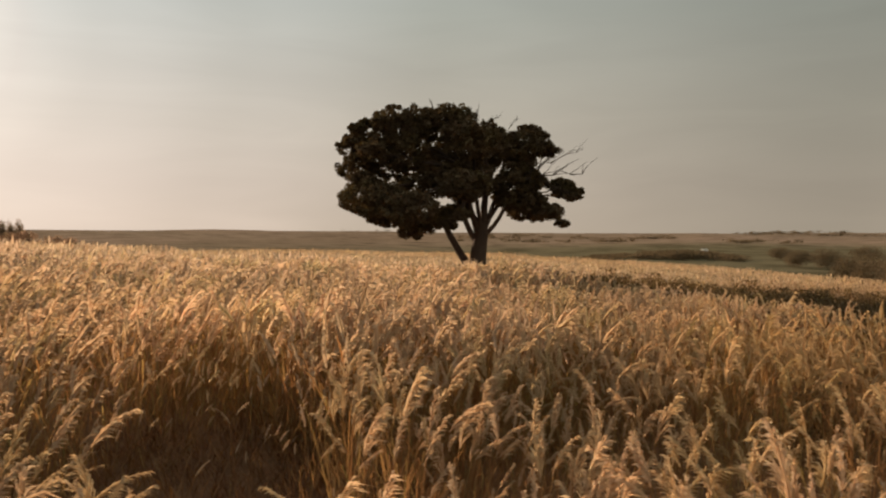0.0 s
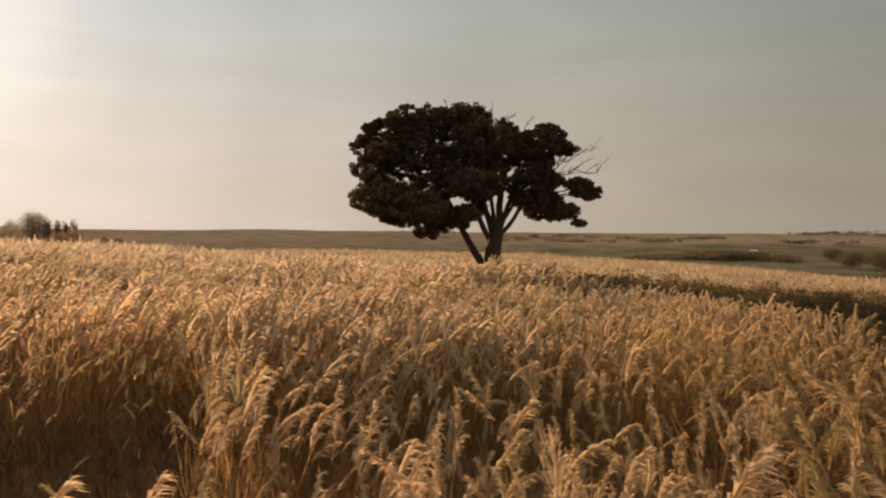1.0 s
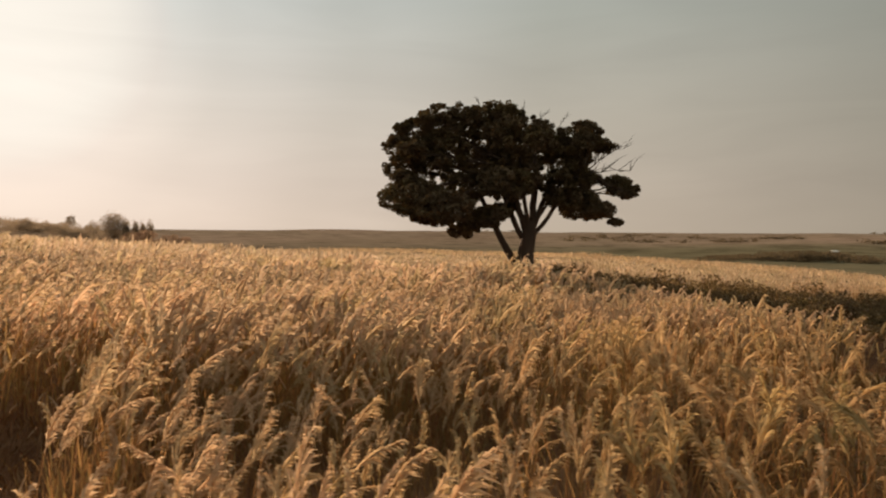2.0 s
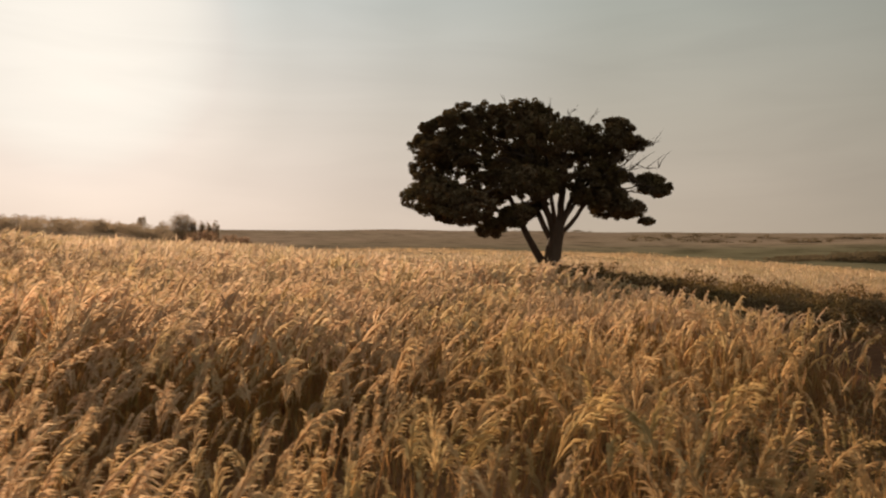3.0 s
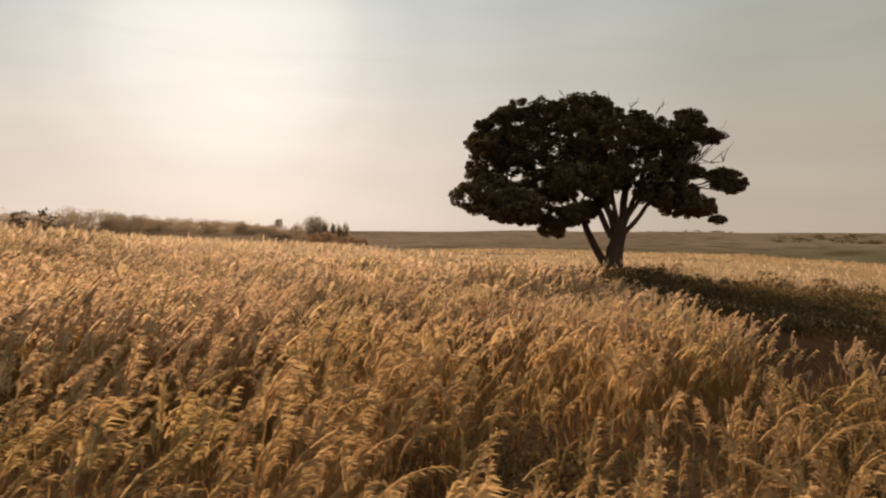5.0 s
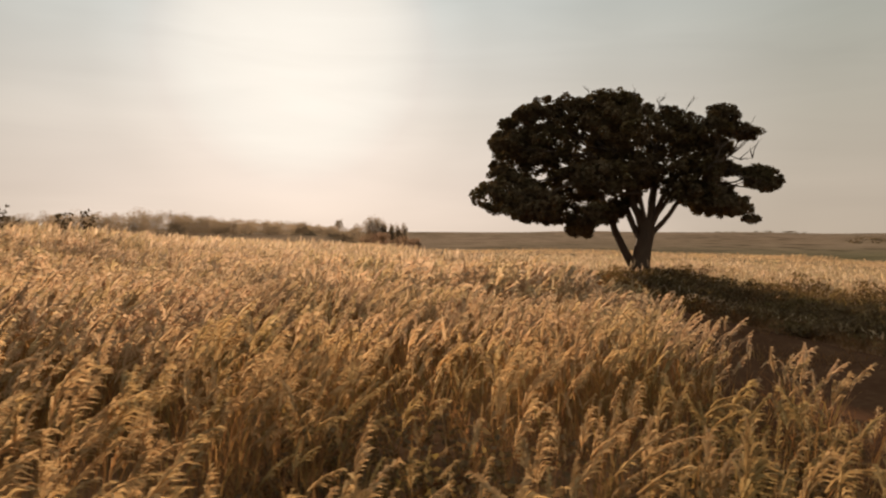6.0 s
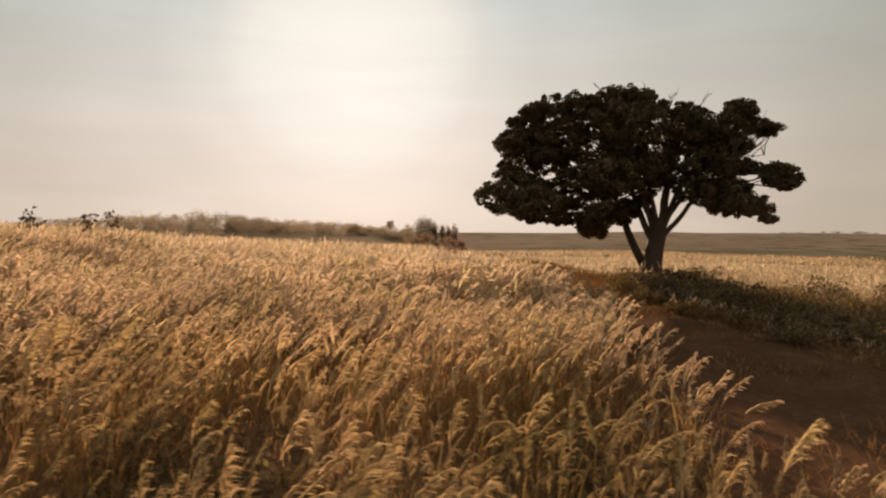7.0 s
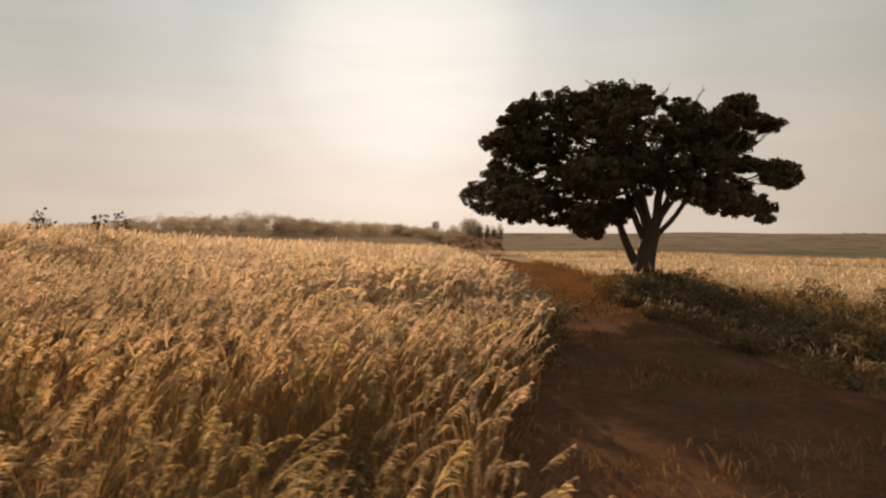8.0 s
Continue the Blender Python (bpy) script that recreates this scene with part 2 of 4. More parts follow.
    plots2 = mix_colour(n, l, plots2, mix_colour(n, l, (0.135, 0.118, 0.076), tone.outputs[0], 1.0, "MULTIPLY"), lush.outputs[0])
    straw = mix_colour(n, l, dry, plots2, span.outputs[0])
    p = n.new("ShaderNodeBsdfPrincipled")
    p.inputs["Roughness"].default_value = 1.0
    p.inputs["Specular IOR Level"].default_value = 0.0
    l.new(straw, p.inputs["Base Color"])
    bp = n.new("ShaderNodeBump"); bp.inputs["Strength"].default_value, bp.inputs["Distance"].default_value = 0.6, 0.05
    l.new(noise_node(n, l, pos, 6.0, 8.0, 0.7).outputs[0], bp.inputs["Height"]); l.new(bp.outputs[0], p.inputs["Normal"])
    l.new(p.outputs[0], out.inputs["Surface"])
    return m


GROUND = ground_material()


# ---- mesh helpers ----
def mesh_from_arrays(name, verts, quads, tris, mats, quad_mat=None, smooth=False):
    me = bpy.data.meshes.new(name)
    nq, nt = len(quads), len(tris)
    me.vertices.add(len(verts)); me.vertices.foreach_set("co", np.asarray(verts, np.float32).ravel())
    me.loops.add(nq * 4 + nt * 3)
    me.loops.foreach_set("vertex_index", np.concatenate([np.asarray(quads, np.int32).ravel(), np.asarray(tris, np.int32).ravel()]).astype(np.int32))
    me.polygons.add(nq + nt)
    me.polygons.foreach_set("loop_start", np.concatenate([np.arange(nq) * 4, nq * 4 + np.arange(nt) * 3]).astype(np.int32))
    for m in mats:
        me.materials.append(m)
    if quad_mat is not None:
        me.polygons.foreach_set("material_index", np.concatenate([quad_mat, np.zeros(nt)]).astype(np.int32))
    if smooth:
        me.polygons.foreach_set("use_smooth", np.ones(nq + nt, bool))
    me.update(calc_edges=True)
    return me


def part(name, data, parent, label=""):
    """One mesh under a thing or a part; bmesh or mesh."""
    ob = new(name, data)
    ob.parent = parent
    return tagged(ob, label) if label else ob


def smooth_step(a, b, x):
    t = np.clip((x - a) / (b - a), 0, 1)
    return t * t * (3 - 2 * t)


# ---- lie of the land ----
CREST_AT = [(-180, 42), (-60, 24), (-31, 27), (0, 62), (20, 72), (40, 64), (60, 52), (72, 46), (110, 44), (180, 42)]


def waves(x, y, k, seed):
    """Smooth rolling of about unit height."""
    s = 0
    rng = np.random.RandomState(seed)
    for i in range(5):
        a, p, f = rng.uniform(0, 6.28), rng.uniform(0, 6.28), k * rng.uniform(0.6, 1.7)
        s = s + np.sin((x * math.cos(a) + y * math.sin(a)) * f + p)
    return s / 3


def land(x, y):
    """Height of the ground."""
    x, y = np.asarray(x, float), np.asarray(y, float)
    dx, dy = x - 6, y - 4
    r = np.hypot(dx, dy)
    left = np.degrees(np.arctan2(-dx, dy))
    crest = np.interp(left, [c[0] for c in CREST_AT], [c[1] for c in CREST_AT])
    field = 1.9 * np.exp(-((x + 30) / 18) ** 2 - ((y - 12) / 22) ** 2)
    field = field - 0.028 * np.logaddexp(0, (x - 3) / 2) * 2 + 0.05 * waves(x, y, 0.35, 3)
    field = field + 0.4 * np.exp(-((x - 2.4) ** 2 + (y - 28.6) ** 2) / 3.6 ** 2)
    field = field + 0.25 * smooth_step(20, 60, y) * smooth_step(5, -15, x)
    valley = np.interp(left, [-180, -60, 5, 25, 40, 75, 120, 180], [-9, -13, -10.5, -5.0, -2.2, -1.6, -3, -6])
    ridge = np.interp(left, [-180, -40, 0, 28, 45, 70, 120, 180], [12, 6, 10, 15, 22, 18, 14, 12])
    far = valley + (ridge - valley) * smooth_step(450, 2300, r) + 1.6 * waves(x, y, 0.011, 5) * smooth_step(150, 500, r) + 4.0 * waves(x, y, 0.0045, 8) * smooth_step(500, 1800, r) + 2.0 * waves(x, y, 0.016, 9) * smooth_step(900, 1900, r)
    far = far + 5.2 * smooth_step(110, 300, r) * smooth_step(32, 40, left) * (1 - smooth_step(66, 80, left)) * (1 - 0.6 * smooth_step(350, 900, r))
    w = smooth_step(0, 1, (r - crest + 6) / 95)
    return field * (1 - w) + far * w


def ground_sheet():
    rings = [0.0]
    while rings[-1] < 4700:
        rings.append(rings[-1] + max(0.45, rings[-1] * 0.03))
    rings = np.array(rings[1:])
    seg = 260
    a = np.linspace(0, 2 * math.pi, seg, endpoint=False)
    X, Y = 6 + rings[:, None] * np.sin(a), 4 + rings[:, None] * np.cos(a)
    V = np.stack([X, Y, land(X, Y)], -1).reshape(-1, 3)
    V = np.concatenate([V, [[6, 4, float(land(6, 4))]]])
    i, j = np.meshgrid(np.arange(len(rings) - 1), np.arange(seg), indexing="ij")
    j2 = (j + 1) % seg
    Q = np.stack([i * seg + j, (i + 1) * seg + j, (i + 1) * seg + j2, i * seg + j2], -1).reshape(-1, 4)
    k = np.arange(seg)
    T = np.stack([np.full(seg, len(V) - 1), k, (k + 1) % seg], -1)
    ob = new("ground", mesh_from_arrays("ground", V, Q, T, [GROUND], smooth=True))
    return tagged(ob, "rolling farmland with dry brown soil under tall grass", "ground", kind="structure")


ground_sheet()

# the earth track that bends past the tree: centre line and half widths
TRACK = [(33.0, -9.5, 9.0), (20.0, 3.0, 8.2), (14.85, 8.3, 5.1), (11.95, 10.7, 3.72), (9.9, 12.6, 3.42), (8.0, 14.9, 2.75), (6.4, 17.1, 2.05), (4.0, 20.0, 1.75), (1.2, 23.3, 1.7), (-1.5, 27.6, 1.9), (-5.0, 32.6, 2.1), (-10.5, 39.0, 2.4), (-17.0, 47.0, 2.6), (-26.0, 58.0, 2.4)]


def track_line(count=238):
    p = np.array(TRACK)
    t = np.linspace(0, len(p) - 1, count)
    out = np.stack([np.interp(t, np.arange(len(p)), p[:, k]) for k in range(3)], -1)
    ker = np.hanning(25); ker /= ker.sum()
    pad = np.concatenate([np.repeat(out[:1], 12, 0), out, np.repeat(out[-1:], 12, 0)])
    return np.stack([np.convolve(pad[:, k], ker, "valid") for k in range(3)], -1)


LINE = track_line()


def track_depth(x, y):
    """How far inside the track a place lies: 1 on its centre line, 0 on its edge, less outside."""
    x, y = np.asarray(x, float), np.asarray(y, float)
    best = np.full(x.shape, -9.0)
    for cx, cy, w in LINE[::2]:
        best = np.maximum(best, 1 - np.hypot(x - cx, y - cy) / w)
    return best


def dirt_track():
    d = np.gradient(LINE[:, :2], axis=0)
    d /= np.linalg.norm(d, axis=1)[:, None]
    nrm = np.stack([-d[:, 1], d[:, 0]], -1)
    across = np.linspace(-1.12, 1.12, 33)
    X = LINE[:, None, 0] + nrm[:, None, 0] * across * LINE[:, None, 2]
    Y = LINE[:, None, 1] + nrm[:, None, 1] * across * LINE[:, None, 2]
    ruts = -0.05 * (np.exp(-((across - 0.35) / 0.10) ** 2) + np.exp(-((across + 0.35) / 0.10) ** 2))
    lump = 0.035 * waves(X, Y, 3.1, 11) + 0.02 * waves(X, Y, 8.0, 12)
    Z = land(X, Y) + 0.09 * (1 - smooth_step(0.85, 1.1, np.abs(across))) + ruts + lump * (1 - smooth_step(0.8, 1.0, np.abs(across))) - 0.06 * smooth_step(0.9, 1.12, np.abs(across))
    V = np.stack([X, Y, Z], -1).reshape(-1, 3)
    m = len(across)
    i, j = np.meshgrid(np.arange(len(LINE) - 1), np.arange(m - 1), indexing="ij")
    Q = np.stack([i * m + j, i * m + j + 1, (i + 1) * m + j + 1, (i + 1) * m + j], -1).reshape(-1, 4)
    ob = new("dirt_track", mesh_from_arrays("dirt_track", V, Q, np.zeros((0, 3), int), [EARTH], smooth=True))
    return tagged(ob, "rutted reddish-brown earth track through the grass", "dirt track", kind="structure")


dirt_track()


# ---- limbs and leaves ----
def tube(points, radii, sides=8, lumps=0.0, seed=0):
    """A tapered limb along points; verts and quads."""
    P = [Vector(p) for p in points]
    rng = random.Random(seed)
    V, Q = [], []
    side = Vector((1, 0.2, 0))
    for i, (p, r) in enumerate(zip(P, radii)):
        t = (P[min(i + 1, len(P) - 1)] - P[max(i - 1, 0)]).normalized()
        u = (side - t * side.dot(t)).normalized()
        v = t.cross(u)
        for k in range(sides):
            a = 2 * math.pi * k / sides
            rr = r * (1 + lumps * rng.uniform(-1, 1))
            V.append(p + (u * math.cos(a) + v * math.sin(a)) * rr)
    for i in range(len(P) - 1):
        for k in range(sides):
            Q.append((i * sides + k, i * sides + (k + 1) % sides, (i + 1) * sides + (k + 1) % sides, (i + 1) * sides + k))
    return np.array([tuple(v) for v in V]), np.array(Q)


def bend(a, b, sag, count, seed, wobble=0.06):
    """A path of points from a to b that bows by sag (a vector) and wanders."""
    a, b, sag = Vector(a), Vector(b), Vector(sag)
    rng = random.Random(seed)
    size = (b - a).length * wobble
    out = []
    for i in range(count):
        t = i / (count - 1)
        w = Vector((rng.uniform(-1, 1), rng.uniform(-1, 1), rng.uniform(-1, 1))) * size * math.sin(math.pi * t)
        out.append(a.lerp(b, t) + sag * (4 * t * (1 - t)) + w)
    return out


def join_tubes(tubes):
    V, Q, o = [], [], 0
    for v, q in tubes:
        V.append(v); Q.append(q + o); o += len(v)
    return np.concatenate(V), np.concatenate(Q)


def leaf_cloud(centres, spread, count, size, rng, flat=0.55):
    """Folded leaves scattered round centres; verts and quads. spread: (n, 3)."""
    pick = rng.randint(0, len(centres), count)
    way = rng.normal(size=(count, 3))
    way /= np.linalg.norm(way, axis=1)[:, None]
    rad = rng.uniform(0.35, 1.0, count) ** 0.5
    c = centres[pick] + way * rad[:, None] * spread[pick]
    n = rng.normal(size=(count, 3)) * flat + np.array([0, 0, 1.0])
    n /= np.linalg.norm(n, axis=1)[:, None]
    u = np.cross(n, rng.normal(size=(count, 3)))
    u /= np.linalg.norm(u, axis=1)[:, None]
    v = np.cross(n, u)
    s = size * rng.uniform(0.6, 1.3, count)[:, None]
    V = np.stack([c - u * s, c - v * s * 0.5 + n * s * 0.18, c + u * s - n * s * 0.25, c + v * s * 0.5 + n * s * 0.18], 1).reshape(-1, 3)
    return V, np.arange(count * 4).reshape(-1, 4)


# ---- the lone tree ----
TREE_AT = (1.45, 28.75)
# crown pads, storey by storey from the top: x, y, z, half width (they are about half as high as wide)
CROWN_TOP = [
    (0.4, 30.4, 7.32, 0.50), (0.8, 30.5, 6.88, 0.62), (3.7, 31.1, 6.77, 0.50), (0.3, 28.2, 6.77, 1.05), (1.9, 30.7, 6.66, 0.62), (-0.2, 29.1, 6.66, 1.25),
    (-1.5, 27.8, 6.55, 1.25), (-2.9, 27.9, 6.55, 0.40), (3.9, 30.4, 6.44, 0.62), (-1.9, 26.3, 6.33, 0.62), (-1.9, 29.7, 6.11, 0.50),
]
CROWN_UPPER = [
    (4.2, 30.9, 6.00, 0.62), (4.5, 31.4, 5.89, 0.62), (1.8, 31.2, 5.89, 1.25), (3.0, 28.8, 5.78, 1.25), (1.1, 26.6, 5.78, 1.25), (-3.0, 27.9, 5.67, 1.05),
    (-0.3, 29.4, 5.56, 1.25), (3.0, 31.4, 5.45, 1.05), (-1.8, 26.9, 5.34, 1.25), (-2.6, 25.5, 5.23, 0.50), (0.8, 30.4, 5.01, 1.25),
]
CROWN_MIDDLE = [
    (-2.8, 27.8, 4.90, 1.25), (3.6, 32.3, 4.68, 0.62), (3.4, 31.0, 4.68, 0.75), (2.8, 29.0, 4.46, 1.25), (4.0, 30.4, 4.46, 0.50), (0.9, 27.8, 4.35, 1.25),
    (5.0, 30.6, 4.35, 0.62), (-0.6, 27.9, 4.35, 1.25), (-3.0, 26.4, 4.24, 0.62), (1.3, 29.7, 4.13, 0.62), (5.2, 30.1, 4.02, 0.62),
]
CROWN_LOWER = [
    (0.7, 26.1, 4.02, 1.05), (5.4, 29.8, 3.80, 0.40), (-1.2, 30.7, 3.80, 0.62), (3.1, 30.6, 3.80, 1.05), (3.1, 28.8, 3.58, 1.05), (-2.7, 27.9, 3.58, 1.25),
    (-2.4, 25.6, 3.47, 1.25), (0.8, 29.1, 3.36, 0.40), (-2.0, 28.7, 3.25, 1.25), (3.7, 30.5, 3.25, 1.05), (0.4, 28.7, 3.14, 0.62),
]
CROWN_SKIRT = [
    (4.1, 31.9, 3.14, 0.62), (-1.1, 24.5, 3.14, 1.05), (4.2, 28.8, 3.14, 0.75), (-0.3, 29.8, 2.92, 0.75), (0.1, 27.9, 2.92, 0.75), (0.7, 25.4, 2.92, 0.40),
    (-2.4, 26.8, 2.81, 0.50), (4.9, 29.5, 2.70, 0.30), (0.2, 26.3, 2.59, 0.40), (-0.7, 28.1, 2.59, 0.62), (-1.3, 30.1, 2.37, 0.62),
    (0.8, 29.9, 3.69, 0.30),
    (-3.5, 27.2, 5.75, 0.45), (-3.2, 27.3, 6.25, 0.40),
]
STEMS = [
    ((1.43, 28.68, 0.0), (-0.5, 29.85, 3.75), 0.20, 0.09, (-0.02, 0, -0.03)),
    ((1.50, 28.78, 1.7), (0.65, 28.5, 5.0), 0.16, 0.08, (-0.08, 0, 0.05)),
    ((1.57, 28.8, 1.8), (1.75, 29.2, 5.3), 0.18, 0.08, (0.05, 0, 0)),
    ((1.62, 28.82, 1.7), (3.3, 29.6, 4.4), 0.10, 0.06, (0.02, 0, -0.07)),
    ((1.60, 28.8, 2.05), (3.0, 29.3, 4.7), 0.085, 0.05, (0, 0, -0.03)),
    ((1.42, 28.7, 1.35), (0.1, 29.1, 4.7), 0.14, 0.07, (-0.03, 0, 0)),
    ((1.60, 28.8, 1.85), (2.5, 29.2, 5.2), 0.12, 0.06, (0.05, 0, -0.05)),
    ((1.53, 28.8, 1.85), (1.2, 28.1, 5.0), 0.11, 0.05, (0, -0.05, 0)),
]


def leaf_pad(c, w, h, rng):
    """A pad of foliage: rounded tufts of leaves set close over a flattened ball; verts and quads."""
    n = int(52 * w * w) + 9
    way = rng.normal(size=(n, 3)); way /= np.linalg.norm(way, axis=1)[:, None]
    tuft = rng.uniform(0.10, 0.21, n) * min(1.0, 0.55 + 0.5 * w)
    size = np.array([w, w, h])
    cen = c + way * np.maximum(size - tuft[:, None] * 0.75, 0.25 * size) * rng.uniform(0.84, 1.10, (n, 1))
    inner = int(5 + 20 * w * w)
    deep = rng.normal(size=(inner, 3)); deep /= np.linalg.norm(deep, axis=1)[:, None]
    cen = np.concatenate([cen, c + deep * size * rng.uniform(0.0, 0.65, (inner, 1))])
    tuft = np.concatenate([tuft, np.full(inner, 0.2)])
    spread = tuft[:, None] * np.array([1.0, 1.0, 0.8])
    return leaf_cloud(cen, spread, len(cen) * 50, 0.068, rng, 0.7)


def lone_tree():
    zb = float(land(*TREE_AT))
    base = Vector((TREE_AT[0], TREE_AT[1], zb))
    tree = new("tree")
    tree.location = base
    tagged(tree, "broad-crowned dark green tree with several stems, standing alone in dry grass", "tree")

    def local(v):
        return v - np.array(base)

    rng = np.random.RandomState(4)
    # trunk with a flared foot
    pts = [(1.34, 28.55, zb - 0.25), (1.34, 28.55, zb + 0.05), (1.35, 28.56, zb + 0.35), (1.39, 28.6, zb + 0.8), (1.45, 28.66, zb + 1.3), (1.53, 28.74, zb + 1.85), (1.57, 28.8, zb + 2.3)]
    v, q = tube(pts, [0.56, 0.48, 0.39, 0.33, 0.31, 0.29, 0.17], 14, 0.10, 1)
    part("trunk", mesh_from_arrays("trunk", local(v), q, np.zeros((0, 3), int), [BARK], smooth=True), tree, "dark furrowed trunk")
    paths = []
    for i, (a, b, r0, r1, sag) in enumerate(STEMS):
        a = (a[0], a[1], a[2] + zb - (0.2 if a[2] == 0 else 0))
        p = bend(a, b, sag, 9, 20 + i, 0.014)
        rad = [r0 + (r1 - r0) * (k / 8) ** 0.8 for k in range(9)]
        v, q = tube(p, rad, 10, 0.07, 30 + i)
        part("stem", mesh_from_arrays("stem", local(v), q, np.zeros((0, 3), int), [BARK], smooth=True), tree)
        paths.append(p)
    for i, (x, y, z, w) in enumerate(CROWN_TOP + CROWN_UPPER + CROWN_MIDDLE + CROWN_LOWER + CROWN_SKIRT):
        w = w * (1.05 if z > 3.6 else 1.02)
        h = (0.57 if x < 3.0 else 0.47) * w     # flatter, layered pads on the open side
        c = Vector((x, y, z))
        # the limb that carries this pad leaves the nearest stem, from below for the high pads
        best = min((p for path in paths for p in path[4:]), key=lambda p: (p - c).length + (2.0 if (p.z > z - 0.1) != (z < 3.85) else 0))
        p = bend(best, c + Vector((0, 0, -0.1 * h)), (0, 0, (c - best).length * (0.10 if z < 3.85 else -0.06)), 6, 60 + i, 0.05)
        thick = 0.45 + 0.55 * min(1.0, w)
        tubes = [tube(p, [0.07 * thick, 0.058 * thick, 0.047 * thick, 0.037 * thick, 0.028 * thick, 0.018 * thick], 6, 0.08, 90 + i)]
        r2 = random.Random(200 + i)
        for k in range(5):
            s = p[r2.choice((3, 4, 5))]
            e = c + Vector((r2.uniform(-1, 1) * w * 0.7, r2.uniform(-1, 1) * w * 0.7, r2.uniform(-0.5, 0.6) * h))
            tubes.append(tube(bend(s, e, (0, 0, 0.03), 4, 300 + 7 * i + k), [0.02, 0.015, 0.011, 0.006], 4))
        v, q = join_tubes(tubes)
        part("limb", mesh_from_arrays("limb", local(v), q, np.zeros((0, 3), int), [BARK], smooth=True), tree)
        v, q = leaf_pad(np.array(c), w, h, rng)
        part("leaf_clump", mesh_from_arrays("leaf_clump", local(v), q, np.zeros((0, 3), int), [TREE_LEAF]), tree)
    # bare dead branches at the edge of the crown
    dead = [((3.1, 28.9, 4.4), (5.2, 26.8, 4.5), 0.045), ((3.4, 28.8, 4.7), (5.0, 27.1, 5.3), 0.03), ((1.2, 28.6, 6.3), (1.35, 27.8, 6.95), 0.026),
            ((1.8, 28.9, 6.4), (2.2, 28.3, 6.85), 0.022), ((-0.4, 28.4, 7.0), (-0.5, 28.0, 7.4), 0.016), ((2.6, 29.6, 6.3), (3.0, 29.4, 6.9), 0.016)]
    for i, (a, b, r) in enumerate(dead):
        p = bend(a, b, (0, 0, 0.12), 7, 500 + i, 0.05)
        tubes = [tube(p, [r, r * 0.85, r * 0.7, r * 0.55, r * 0.42, r * 0.3, r * 0.15], 5)]
        r2 = random.Random(600 + i)
        size = (Vector(b) - Vector(a)).length
        for k in range(12):
            s = p[2 + k % 5]
            e = s + (Vector(b) - Vector(a)).normalized() * size * r2.uniform(0.12, 0.3) + Vector((r2.uniform(-1, 1), r2.uniform(-1, 1), r2.uniform(-0.3, 1))) * size * 0.16
            tubes.append(tube(bend(s, e, (0, 0, 0.02), 4, 700 + 9 * i + k), [r * 0.4, r * 0.32, r * 0.22, r * 0.1], 4))
        v, q = join_tubes(tubes)
        part("dead_branch", mesh_from_arrays("dead_branch", local(v), q, np.zeros((0, 3), int), [DEADWOOD], smooth=True), tree, "bare grey dead branch")
    return tree


lone_tree()


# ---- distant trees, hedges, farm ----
def far_tree(kind, x, y, height, width, seed, label, group="", leaves=420, bare=0.35, top=None, leaf=HAZED_LEAF, leaf_size=0.0):
    """A tree far off: trunk, a few limbs and a crown of leaf clumps."""
    rng = np.random.RandomState(seed)
    zb = float(land(x, y))
    tree = new(kind)
    tree.location = (x, y, zb)
    tagged(tree, label, "tree", group)
    if top is not None:
        height = top - zb
    foot = height * bare
    r = max(0.02, height * 0.008)
    tubes = [tube(bend((0, 0, -0.3), (0.02 * height, 0, height * 0.75), (0, 0, 0), 6, seed), [r * 1.3, r, r * 0.9, r * 0.7, r * 0.5, r * 0.25], 6)]
    n = max(30, leaves // 30)
    cen = []
    for k in range(n):
        d = rng.normal(size=3)
        d *= rng.uniform(0.1, 1.0) ** 0.4 / np.linalg.norm(d)
        cen.append((d[0] * width * 0.4, d[1] * width * 0.4, (foot + height) / 2 + d[2] * (height - foot) * 0.42))
        if k < 7:
            tubes.append(tube(bend((0, 0, foot * 0.8 + 0.2 * cen[-1][2]), cen[-1], (0, 0, 0), 4, seed + k), [r * 0.45, r * 0.35, r * 0.25, r * 0.1], 4))
    v, q = join_tubes(tubes)
    part("trunk", mesh_from_arrays("trunk", v, q, np.zeros((0, 3), int), [BARK], smooth=True), tree)
    cen = np.array(cen)
    spread = np.tile([width * 0.19, width * 0.19, (height - foot) * 0.14], (n, 1)) * rng.uniform(0.7, 1.3, (n, 1))
    v, q = leaf_cloud(cen, spread, leaves, leaf_size or max(0.07, width * 0.045), rng, 2.0)
    part("crown", mesh_from_arrays("crown", v, q, np.zeros((0, 3), int), [leaf]), tree)
    return tree


def at_bearing(left, away, x0=6.0, y0=3.0):
    return x0 - away * math.sin(radians(left)), y0 + away * math.cos(radians(left))


